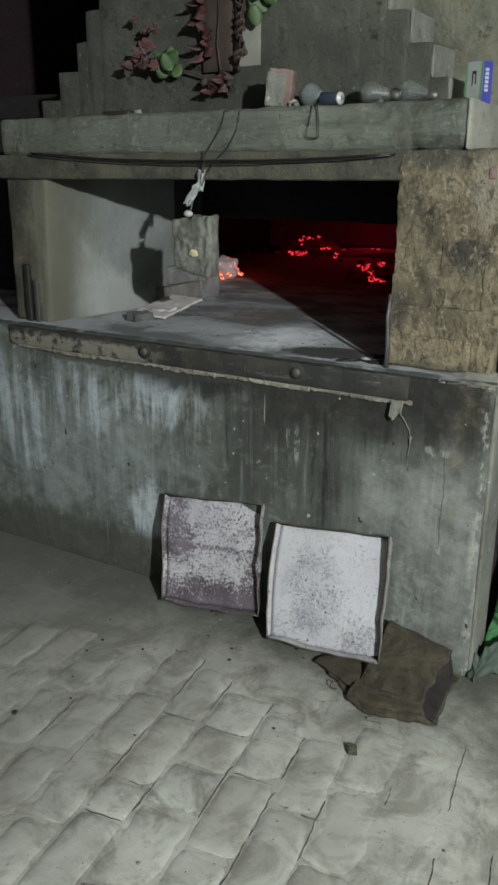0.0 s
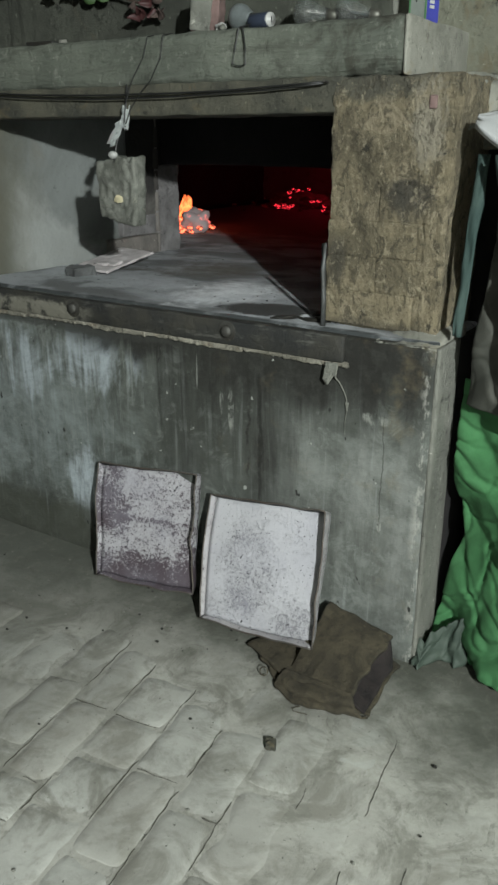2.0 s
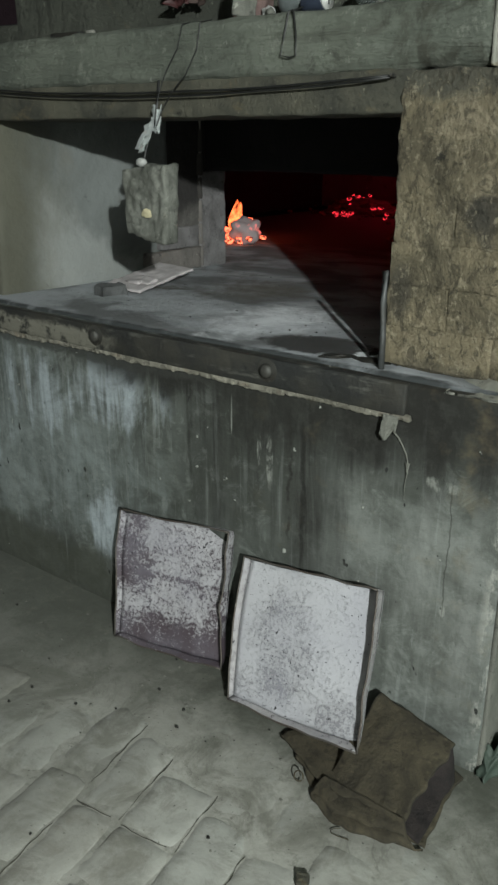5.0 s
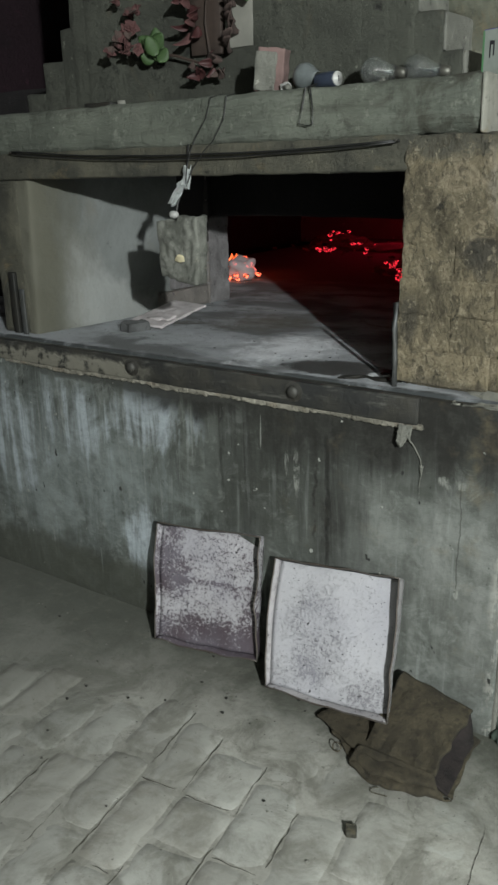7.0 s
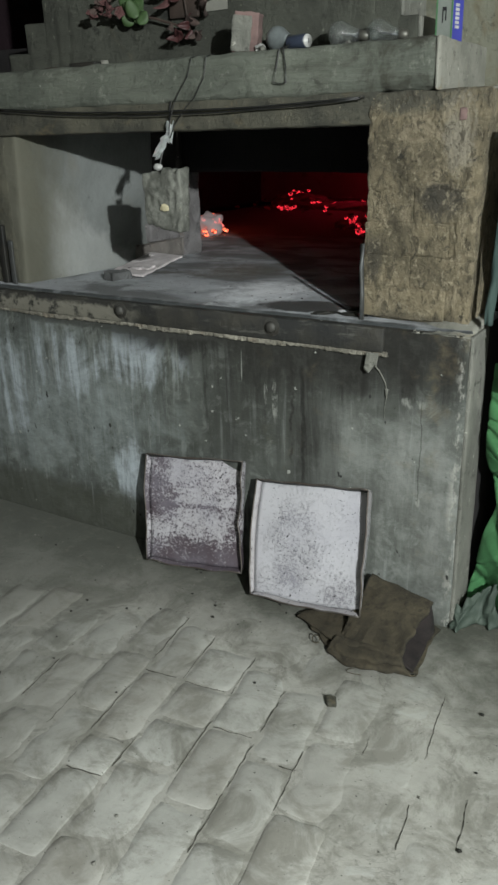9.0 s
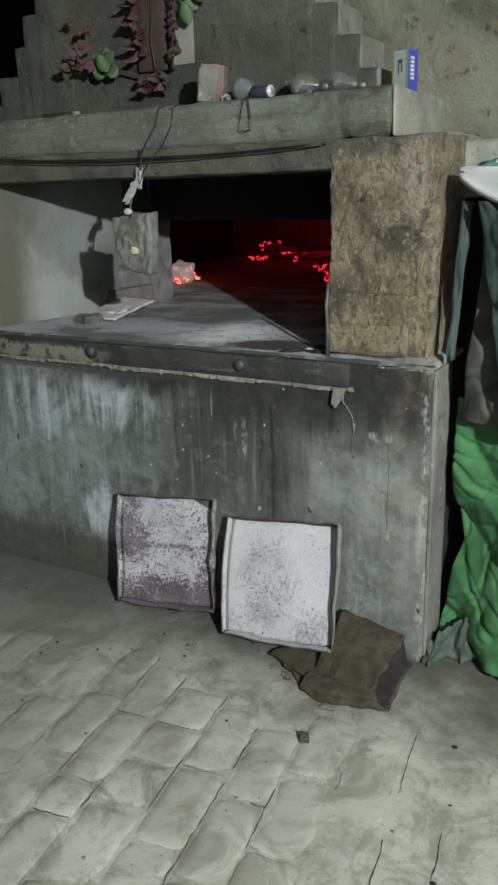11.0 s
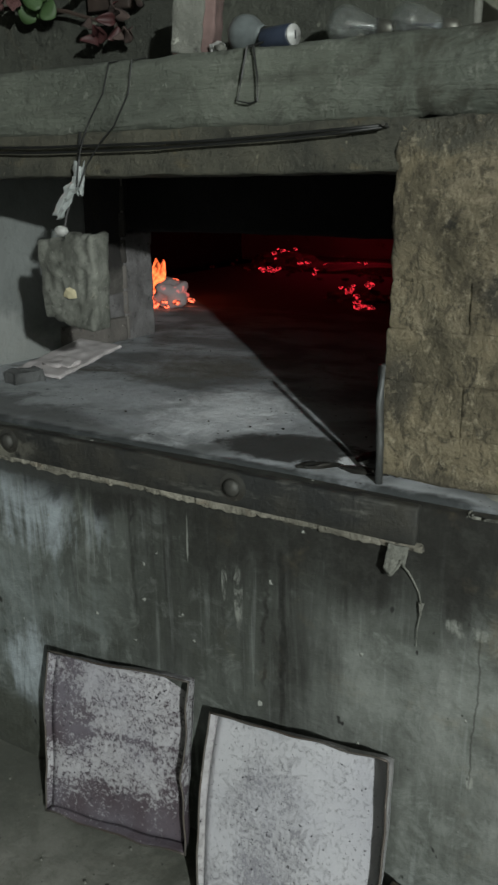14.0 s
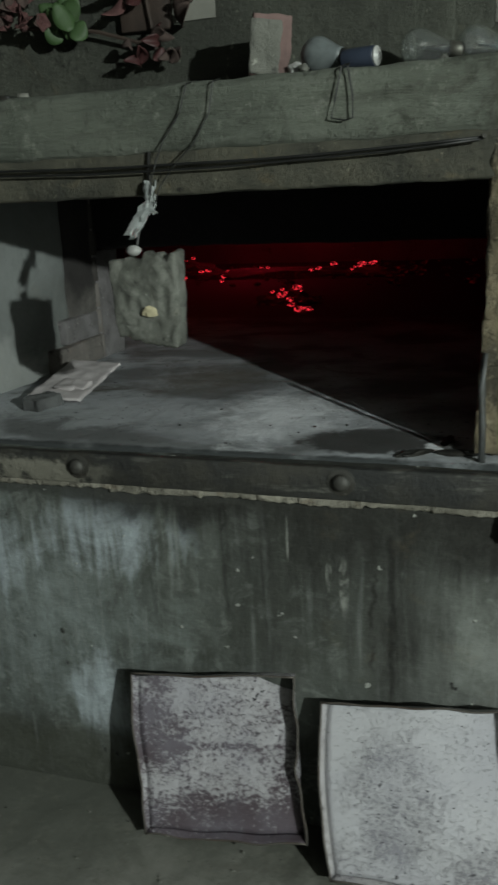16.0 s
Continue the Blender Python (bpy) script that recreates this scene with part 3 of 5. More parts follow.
def lump(x0, x1, y0, y1, z0, z1, cell=0.03, amp=0.004, rounding=0.006, freq=9, seed=0.0):
    """A box of small faces with softened edges and an uneven surface."""
    bm = bmesh.new()
    lines = []
    for a, b in ((x0, x1), (y0, y1), (z0, z1)):
        steps = max(1, min(90, round((b - a) / cell)))
        inner = [a + (b - a) * k / steps for k in range(steps + 1)]
        near = min(max(rounding, 0.002) * 1.3, (b - a) * 0.2)
        lines.append([a, a + near] + [p for p in inner if a + near * 1.6 < p < b - near * 1.6] + [b - near, b])
    last = [len(l) - 1 for l in lines]
    grid = {}

    def vert(i, j, k):
        key = (i, j, k)
        if key not in grid:
            p = Vector([lines[a][key[a]] for a in range(3)])
            out = Vector([(-1 if key[a] == 0 else 1 if key[a] == last[a] else 0) for a in range(3)])
            at = p.copy()
            if sum(abs(c) for c in out) > 1:
                p -= out * rounding * 0.45
            if out.length:
                p += out.normalized() * amp * (noise.noise((at + Vector((seed, seed, 0))) * freq) + 0.5 * noise.noise(at * freq * 3.1))
            grid[key] = bm.verts.new(p)
        return grid[key]

    for a in range(3):
        b, c = (a + 1) % 3, (a + 2) % 3
        for side in (0, last[a]):
            for j in range(last[b]):
                for k in range(last[c]):
                    quad = []
                    for dj, dk in ((0, 0), (1, 0), (1, 1), (0, 1)):
                        key = [0, 0, 0]
                        key[a], key[b], key[c] = side, j + dj, k + dk
                        quad.append(vert(*key))
                    bm.faces.new(quad if side else quad[::-1])
    return bm


def box(x0, x1, y0, y1, z0, z1, bevel=0.002):
    bm = bmesh.new()
    bmesh.ops.create_cube(bm, size=1.0)
    for v in bm.verts:
        v.co = Vector((x0 if v.co.x < 0 else x1, y0 if v.co.y < 0 else y1, z0 if v.co.z < 0 else z1))
    if bevel:
        bmesh.ops.bevel(bm, geom=bm.edges[:], offset=bevel, segments=2, affect="EDGES")
    return bm


def tube(points, radius, sides=7, taper=1.0):
    """A round cord along points."""
    bm = bmesh.new()
    pts = [Vector(p) for p in points]
    rings = []
    for i, p in enumerate(pts):
        way = (pts[min(i + 1, len(pts) - 1)] - pts[max(i - 1, 0)]).normalized()
        turn = way.to_track_quat("Z", "Y").to_matrix()
        r = radius * (1 + (taper - 1) * i / (len(pts) - 1))
        rings.append([bm.verts.new(p + turn @ Vector((r * math.cos(a), r * math.sin(a), 0))) for a in [2 * math.pi * k / sides for k in range(sides)]])
    for a, b in zip(rings, rings[1:]):
        for k in range(sides):
            bm.faces.new((a[k], a[(k + 1) % sides], b[(k + 1) % sides], b[k]))
    bm.faces.new(rings[0][::-1])
    bm.faces.new(rings[-1])
    return bm


def lathe(profile, sides=24):
    """A turned shape round z from (radius, height) pairs."""
    bm = bmesh.new()
    rings = [[bm.verts.new((max(r, 1e-4) * math.cos(2 * math.pi * k / sides), max(r, 1e-4) * math.sin(2 * math.pi * k / sides), h)) for k in range(sides)] for r, h in profile]
    for a, b in zip(rings, rings[1:]):
        for k in range(sides):
            bm.faces.new((a[k], a[(k + 1) % sides], b[(k + 1) % sides], b[k]))
    bm.faces.new(rings[0][::-1])
    bm.faces.new(rings[-1])
    return bm


def blob(radius, seed, rough=0.3, squash=(1, 1, 1), cuts=2, freq=2.2):
    """A knobbly lump such as a coal or a stone."""
    bm = bmesh.new()
    bmesh.ops.create_icosphere(bm, subdivisions=cuts, radius=1.0)
    for v in bm.verts:
        k = 1 + rough * noise.noise(v.co * freq + Vector((seed, seed * 1.7, 0)))
        v.co = Vector([v.co[i] * k * radius * squash[i] for i in range(3)])
    return bm


def sheet(fn, nu, nv, thick=0.0):
    """A surface fn(u, v) over the unit square, given a thickness along its normals."""
    bm = bmesh.new()
    rows = [[bm.verts.new(fn(i / nu, j / nv)) for j in range(nv + 1)] for i in range(nu + 1)]
    for i in range(nu):
        for j in range(nv):
            bm.faces.new((rows[i][j], rows[i + 1][j], rows[i + 1][j + 1], rows[i][j + 1]))
    if thick:
        bm.normal_update()
        back = [[bm.verts.new(v.co - v.normal * thick) for v in row] for row in rows]
        for i in range(nu):
            for j in range(nv):
                bm.faces.new((back[i][j + 1], back[i + 1][j + 1], back[i + 1][j], back[i][j]))
        rim = [(i, 0) for i in range(nu)] + [(nu, j) for j in range(nv)] + [(i, nv) for i in range(nu, 0, -1)] + [(0, j) for j in range(nv, 0, -1)]
        for (i, j), (k, l) in zip(rim, rim[1:] + rim[:1]):
            bm.faces.new((rows[k][l], rows[i][j], back[i][j], back[k][l]))
    return bm


def wob(x, y, z=0.0):
    return noise.noise(Vector((x, y, z)))


def structure(name, bm, material, label, smooth=True):
    return tagged(part(name, bm, material, None, label, smooth), kind="structure", category=name.split("_")[0])


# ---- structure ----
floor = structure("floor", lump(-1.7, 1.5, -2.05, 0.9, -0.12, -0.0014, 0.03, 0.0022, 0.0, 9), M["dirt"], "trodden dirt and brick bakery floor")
# unseen floor beyond the bricks, made dark to cut bounced fill
structure("floor_outer", lump(1.5, 3.4, -3.4, 0.9, -0.12, -0.004, 0.1, 0.003, 0.0, 5), M["room"], "unseen outer floor, darkened to cut bounce light")
structure("floor_outer", lump(-2.6, 1.5, -3.4, -2.05, -0.12, -0.004, 0.1, 0.003, 0.0, 5), M["room"], "unseen outer floor, darkened to cut bounce light")
structure("floor_outer", lump(-2.6, -1.7, -2.05, 5.2, -0.12, -0.004, 0.1, 0.003, 0.0, 5), M["room"], "unseen outer floor, darkened to cut bounce light")
# lower block of the oven
structure("oven_base", lump(-1.9, 0.551, 0.0, 0.95, -0.02, 0.829, 0.035, 0.004, 0.008, 4), M["lower"], "soot-streaked grey cement oven base wall")
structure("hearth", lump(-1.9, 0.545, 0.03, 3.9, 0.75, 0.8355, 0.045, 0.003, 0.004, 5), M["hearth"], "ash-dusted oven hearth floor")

# thin plate whose pale colour gives the flank its lamplit edge
structure("base_flank", lump(0.548, 0.56, 0.006, 0.135, -0.02, 0.83, 0.02, 0.0015, 0.003, 9), M["pale"], "corner strip of the oven base, coloured pale as lit")
# black plate where the flank falls into shade
structure("base_flank_dark", lump(0.546, 0.555, 0.14, 0.95, -0.02, 0.82, 0.05, 0.003, 0.002, 9), M["soot"], "black plate for the shaded gap along the base flank")

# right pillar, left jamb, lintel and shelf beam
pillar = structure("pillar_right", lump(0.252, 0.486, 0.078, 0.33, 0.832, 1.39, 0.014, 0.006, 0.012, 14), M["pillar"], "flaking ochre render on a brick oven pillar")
for k in range(4):
    z = 0.842 + 0.0815 * k
    for x0, x1, y in (((0.2275, 0.455, 0.0), (0.4565, 0.486, 0.004)), ((0.228, 0.36, 0.002), (0.3615, 0.486, 0.0)))[k % 2]:
        part("brick", lump(x0 + (0.003 * k if x0 < 0.3 else 0), x1, 0.074 + 0.5 * y, 0.2, z, z + 0.081, 0.012, 0.004, 0.0025, 26, k * 2.0), M["pillar"], pillar, "", True)
bm = lump(0.236, 0.488, 0.069, 0.2, 1.16, 1.391, 0.009, 0.005, 0.006, 22, 5.0)
for v in bm.verts:
    if v.co.y < 0.1:
        v.co.y += 0.006 * max(0.0, (1.2 - v.co.z) / 0.04) + 0.005 * wob(v.co.x * 30, v.co.z * 30, 4)
    if v.co.z < 1.17:
        v.co.z += 0.02 * wob(v.co.x * 25, 2.0)
part("crust", bm, M["pillar"], pillar, "", True)
structure("pillar_left", lump(-1.2, -1.062, 0.08, 0.36, 0.832, 1.32, 0.02, 0.006, 0.012, 10), M["jamb"], "smoked render jamb of the oven mouth")
structure("lintel", lump(-1.215, 0.262, 0.0705, 0.36, 1.318, 1.395, 0.02, 0.004, 0.004, 13), M["jamb"], "smoked render lintel strip over the oven mouth")
bm = lump(-1.185, 0.405, 0.061, 0.62, 1.39, 1.505, 0.016, 0.005, 0.012, 12)
for v in bm.verts:
    k = min(1.0, max(0.0, (v.co.x - 0.16) / 0.1))
    if v.co.y < 0.1 and v.co.z < 1.42:
        v.co.y += 0.008 * k
        v.co.z += 0.012 * k * wob(v.co.x * 20, 6.0)
structure("beam", bm, M["beam"], "trowelled grey render shelf beam over the oven")
structure("beam_end", lump(0.4025, 0.412, 0.0625, 0.6, 1.391, 1.504, 0.02, 0.003, 0.004, 8), M["coat"], "pale end face of the shelf beam")
structure("pillar_flank", lump(0.49, 0.535, 0.12, 0.5, 1.27, 1.398, 0.015, 0.006, 0.012, 10), M["coat"], "pale render beside the pillar")

bm = lump(0.472, 0.522, 0.0725, 0.3, 0.836, 1.392, 0.01, 0.004, 0.004, 24)
for v in bm.verts:
    rise = min(1.0, max(0.0, (v.co.z - 1.1) / 0.22))
    if v.co.x > 0.49:
        v.co.x += 0.014 * rise * rise * (3 - 2 * rise)
    else:
        v.co.x += 0.007 * wob(v.co.z * 20, 3.0) + 0.006 * wob(v.co.z * 60, 8.0) - 0.025 * rise * rise
structure("pillar_coat", bm, M["pillar"], "smooth pale cement coat on the pillar's outer corner")
bm = lump(0.4, 0.55, 0.006, 0.2, 0.82, 0.85, 0.01, 0.004, 0.006, 30)
for v in bm.verts:
    if v.co.z > 0.835:
        v.co.z -= 0.019 * min(1.0, max(0.0, (0.085 - v.co.y) / 0.06)) + 0.012 * max(0.0, (0.46 - v.co.x) / 0.05)
structure("pillar_foot", bm, M["coat"], "pale cement patch at the foot of the pillar")
structure("bare_brick", lump(0.466, 0.484, 0.064, 0.1, 1.322, 1.35, 0.004, 0.004, 0.003, 60), M["redbrick"], "bare reddish brick end in the pillar")

# stepped breast above the shelf
BACK = 0.27
STEPS = ((-1.19, 0.28, 1.578), (-1.1, 0.23, 1.664), (-1.01, 0.165, 1.75), (-0.96, 0.1, 1.84), (-0.9, 0.03, 2.6))
foot = 1.5
for k, (x0, x1, z1) in enumerate(STEPS):
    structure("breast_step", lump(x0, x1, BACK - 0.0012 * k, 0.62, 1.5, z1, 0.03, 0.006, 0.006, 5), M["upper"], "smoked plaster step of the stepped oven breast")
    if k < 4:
        structure("breast_step_end", lump(x1 - 0.002, x1 + 0.007, BACK + 0.004, 0.6, foot, z1 - 0.003, 0.015, 0.003, 0.003, 9), M["pale"], "pale end face of the stepped breast")
    foot = z1 + 0.001

# wall to the right of the oven, its ledge and the dark recess beneath
structure("wall_right_ledge", lump(0.5, 3.4, 0.25, 0.9, 1.24, 1.385, 0.05, 0.005, 0.012, 6), M["coat"], "low pale plaster ledge beside the oven")
structure("wall_right", lump(0.0, 3.4, 0.44, 0.9, 1.386, 2.7, 0.05, 0.006, 0.006, 4), M["backwall"], "stained yellow-grey plaster wall")
# two unseen blocks added to stop lamplight leaking into the oven mouth
structure("pillar_back", lump(0.36, 0.52, 0.315, 0.62, 1.31, 1.404, 0.05, 0.002, 0.004, 6), M["jamb"], "unseen block stopping light behind the pillar head")
structure("wall_right_core", lump(0.49, 3.4, 0.5, 0.9, 1.28, 1.46, 0.1, 0.002, 0.0, 4), M["soot"], "unseen block stopping light behind the ledge")
# black surface in place of the recess's unlit depth
structure("wall_recess", lump(0.55, 3.4, 0.9, 1.0, -0.05, 1.4, 0.1, 0.004, 0.0, 4), M["soot"], "recess back beside the oven, coloured black as unlit")

# inside of the oven
for name, y0, y1, back, material, label in (
        ("mouth_wall", 0.086, 0.72, 0.0, "mouth", "whitened side wall inside the oven mouth"),
        ("mouth_wall_inner", 0.72, 0.9, 0.004, "crown_shaded", "ash-greyed brick side wall deeper in the oven mouth")):
    bm = lump(-0.1, 0.0, y0, y1, 0.83, 1.43, 0.02, 0.005, 0.006, 8)
    for v in bm.verts:
        along, high = (v.co.y - 0.086) / 0.78, (v.co.z - 0.83) / 0.6
        v.co.x += -1.038 + 0.11 * along + 0.03 * high * (1 - along) - back
    structure(name, bm, M[material], label)
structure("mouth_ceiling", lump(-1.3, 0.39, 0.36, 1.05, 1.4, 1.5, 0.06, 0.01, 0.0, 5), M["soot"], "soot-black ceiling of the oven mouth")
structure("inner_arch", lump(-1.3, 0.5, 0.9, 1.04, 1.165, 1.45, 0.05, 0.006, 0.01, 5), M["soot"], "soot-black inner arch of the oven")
structure("oven_vault", sheet(lambda u, v: Vector((-2.4 + 2.95 * u, 1.0 + 2.95 * v, 1.2 + 0.3 * math.sin(math.pi * u) * math.sin(math.pi * (0.15 + 0.7 * v)))), 24, 20, -0.05), M["soot"], "soot-black oven vault")
structure("oven_back", lump(-2.4, 0.6, 3.85, 4.0, 0.8, 1.6, 0.08, 0.02, 0.0, 4), M["oven_back"], "red-lit firebrick oven back wall")
structure("oven_side_left", lump(-2.45, -2.3, 0.7, 3.9, 0.8, 1.6, 0.08, 0.02, 0.0, 4), M["soot"], "soot-black oven side wall")
structure("oven_side_right", lump(0.476, 0.6, 0.3, 3.9, 0.8, 1.375, 0.08, 0.02, 0.0, 4), M["soot"], "soot-black oven side wall")
# black wall closing the void beside the jamb, its dark put into the colour
structure("oven_front_left", lump(-2.4, -1.1, 0.62, 0.7, 0.8, 1.6, 0.08, 0.01, 0.0, 4), M["soot"], "black wall for the unlit void left of the mouth")

# the rest of the room
# the maroon-black of wall_left and wall_far stands for unlit space
structure("wall_left", lump(-2.75, -2.6, -3.4, 5.2, -0.1, 2.8, 0.3, 0.006, 0.0, 3), M["maroon"], "left room wall coloured as unlit dark")
# wall_behind, wall_side and ceiling are unseen; their dark tone limits bounced light
structure("wall_behind", lump(-2.75, 3.55, -3.55, -3.4, -0.1, 2.8, 0.3, 0.006, 0.0, 3), M["room"], "unseen room wall, darkened to limit bounce")
structure("wall_side", lump(3.4, 3.55, -3.4, 1.0, -0.1, 2.8, 0.3, 0.006, 0.0, 3), M["room"], "unseen room wall, darkened to limit bounce")
structure("wall_far", lump(-2.75, 0.4, 5.2, 5.35, -0.1, 2.8, 0.3, 0.006, 0.0, 3), M["maroon"], "far wall coloured as unlit dark")
structure("wall_far_side", lump(0.2, 0.33, 0.62, 5.2, 1.62, 2.8, 0.3, 0.006, 0.0, 3), M["soot"], "soot-black wall behind the breast")
structure("oven_roof", lump(-2.6, 0.33, 0.62, 5.2, 1.56, 1.64, 0.2, 0.01, 0.0, 3), M["soot"], "dark roof of the oven")
structure("ceiling", lump(-2.75, 3.55, -3.55, 5.35, 2.7, 2.85, 0.3, 0.006, 0.0, 3), M["room"], "unseen ceiling, darkened to limit bounce")

# ---- oven ironwork, cables and the mouth ----
band = thing("iron_band", "sooty black iron band bolted along the hearth edge", "iron band")
part("bar", lump(-1.14, 0.33, -0.014, 0.006, 0.768, 0.833, 0.03, 0.002, 0.003, 14), M["band_bar"], band, "", True)
for x in (-0.54, 0.0, -1.06):
    if x > -1:
        bolt = part("bolt", lathe([(0.0, 0.0), (0.014, 0.0), (0.017, 0.003), (0.015, 0.009), (0.008, 0.013), (0.0, 0.014)], 14), M["bolt"], band, "round rusty bolt head", True)
        bolt.matrix_basis = pose(x, -0.014, 0.805, 90, 0, 0)
        washer = part("washer", lathe([(0.0, 0.0), (0.026, 0.0), (0.026, 0.003), (0.0, 0.004)], 16), M["bolt"], bolt)
        washer.matrix_basis = pose(0, 0, -0.002)
mortar = thing("mortar_fillet", "ragged pale mortar line under the iron band", "mortar")
rnd = random.Random(4)
x = -1.1
while x < 0.32:
    w = rnd.uniform(0.05, 0.14)
    h = rnd.uniform(0.002, 0.009)
    part("mortar_piece", lump(x - 0.006, min(x + w, 0.34), -0.009, 0.004, 0.7605 - h, 0.769, 0.006, 0.0045, 0.002, 70, x), M["mortar"], mortar, "", True)
    x += w

scrap = thing("torn_strip", "torn pale rag strip stuck under the iron band", "rag")
part("rag", sheet(lambda u, v: Vector((0.288 + 0.034 * u - 0.006 * v, -0.019 + 0.004 * wob(u * 4, v * 5), 0.768 - 0.055 * v * (0.45 + 0.55 * abs(math.sin(3.0 * u + 0.6))))), 10, 10, 0.003), M["pale"], scrap, "", True)
part("thread", tube([(0.306, -0.012, 0.735), (0.318, -0.006, 0.72), (0.327, -0.005, 0.706), (0.337, -0.005, 0.688), (0.343, -0.005, 0.664), (0.341, -0.005, 0.645), (0.338, -0.005, 0.62), (0.339, -0.005, 0.59)], 0.0018, 6, 0.3), M["pale"], scrap)
part("flap", sheet(lambda u, v: Vector((0.338 + 0.01 * u * (1 - v) + 0.004 * v, -0.007 + 0.003 * wob(u * 3, v * 3), 0.672 - 0.026 * v)), 4, 6, 0.0015), M["pale"], scrap, "", True)

rod = thing("iron_rod", "grey iron rod standing at the oven mouth", "rod", (0.242, 0.048, 0.832))
part("shaft", tube([(0, 0, 0), (-0.001, 0.001, 0.07), (-0.004, 0.001, 0.14), (-0.003, 0, 0.202)], 0.0065, 10), M["rod"], rod, "", True)
strap = thing("iron_strap", "flat rusty iron strap leaning on the jamb", "strap", (-1.075, 0.066, 0.834))
part("shaft", lump(-0.01, 0.01, -0.004, 0.004, 0, 0.15, 0.02, 0.002, 0.002, 20), M["rod"], strap, "", True)
slot = thing("wooden_batten", "dark charred batten set in the jamb", "batten", (-1.118, 0.068, 0.834))
part("batten_body", lump(-0.014, 0.012, -0.004, 0.012, 0, 0.2, 0.02, 0.002, 0.002, 20), M["band"], slot, "", True)


def sag(a, b, drop, n=18, shake=0.002, seed=0.0):
    a, b = Vector(a), Vector(b)
    pts = []
    for i in range(n + 1):
        u = i / n
        p = a.lerp(b, u)
        p.z -= drop * 4 * u * (1 - u) - shake * wob(u * 6, seed)
        p.y += shake * wob(seed, u * 7)
        pts.append(p)
    return pts


cable = thing("cable", "pair of black cables strung along the beam", "cable")
part("strand", tube(sag((-1.035, 0.052, 1.398), (0.228, 0.055, 1.382), 0.02), 0.0024, 8), M["wire"], cable, "", True)
part("strand", tube(sag((-1.03, 0.050, 1.392), (0.222, 0.052, 1.379), 0.025, seed=3.0), 0.0021, 8), M["wire"], cable, "", True)
part("nail", tube([(0.222, 0.075, 1.381), (0.226, 0.045, 1.383)], 0.003, 8), M["bolt"], cable)
part("nail", tube([(-1.034, 0.085, 1.395), (-1.034, 0.045, 1.396)], 0.003, 8), M["bolt"], cable)

thin = thing("hanging_wire", "thin black wires hanging over the beam", "wire")
part("strand", tube([(-0.271, 0.09, 1.508), (-0.275, 0.052, 1.50), (-0.29, 0.051, 1.455), (-0.325, 0.05, 1.41), (-0.34, 0.047, 1.38), (-0.352, 0.045, 1.345), (-0.356, 0.04, 1.3)], 0.0014, 6), M["wire"], thin)
part("strand", tube([(-0.225, 0.09, 1.508), (-0.226, 0.052, 1.50), (-0.236, 0.051, 1.45), (-0.27, 0.05, 1.40), (-0.3, 0.047, 1.375), (-0.335, 0.045, 1.335), (-0.35, 0.04, 1.3)], 0.0014, 6), M["wire"], thin)
loop = thing("wire_loop", "small loop of bent wire over the shelf edge", "wire")
part("strand", tube([(0.0, 0.09, 1.512), (-0.003, 0.052, 1.503), (-0.012, 0.05, 1.46), (-0.02, 0.05, 1.427), (0.002, 0.05, 1.422), (0.016, 0.05, 1.425), (0.016, 0.05, 1.46), (0.008, 0.052, 1.503), (0.004, 0.09, 1.513)], 0.0017, 6), M["wire"], loop)

# the clay-crusted lamp box hanging in the mouth
hang = thing("hanging_lamp_box", "soot-crusted clay lamp box hanging by knotted polythene", "lamp box", (-0.365, 0.035, 1.125))


bm = lump(-0.08, 0.08, -0.022, 0.022, -0.083, 0.082, 0.005, 0.003, 0.005, 30)
for v in bm.verts:
    k = (v.co.z + 0.083) / 0.165
    x = v.co.x
    if v.co.z > 0.05:
        v.co.z += (v.co.z - 0.05) / 0.032 * (0.014 * max(0, wob(x * 70, 1.0)) + (0.014 if x > 0.062 else 0) + 0.012 * math.exp(-((x - 0.02) / 0.02) ** 2) - 0.012 * max(0, wob(x * 38, 4.0)))
    if v.co.z < -0.05:
        v.co.z += 0.016 * max(0, -x / 0.08) + 0.006 * wob(x * 60, 3) - 0.008 * max(0, x / 0.08)
    v.co.x *= 0.88 + 0.12 * min(1, k * 1.8) + 0.03 * wob(v.co.z * 30, 2)
    ridge = math.sqrt((x / 0.07) ** 2 + (v.co.z / 0.08) ** 2)
    v.co.y += (0.0012 * math.sin(ridge * 16) + 0.003 * wob(x * 40, v.co.z * 30, 7) + 0.006 * max(0, ridge - 0.8)) * (-1 if v.co.y < 0 else 0.3)
for v in bm.verts:
    v.co.x = v.co.x * 0.86 - 0.006
    v.co.z = v.co.z * 0.95 + 0.004
part("clay_body", bm, M["clay"], hang, "", True)
chip = part("chip", blob(0.013, 2.0, 0.6, (1.1, 0.3, 0.75), 2), M["chip"], hang, "pale yellow chip in the clay")
chip.matrix_basis = pose(0.006, -0.029, -0.012)
knob = part("knob", blob(0.014, 1.0, 0.15, (1.05, 0.9, 0.75), 2), M["white"], hang, "white plastic knob", True)
knob.matrix_basis = pose(-0.028, -0.004, 0.098)
part("cord", tube([(-0.026, 0.0, 0.09), (-0.02, 0.005, 0.125), (-0.012, 0.01, 0.15), (0.0, 0.02, 0.19), (0.004, 0.03, 0.27)], 0.003, 7), M["wire"], hang)
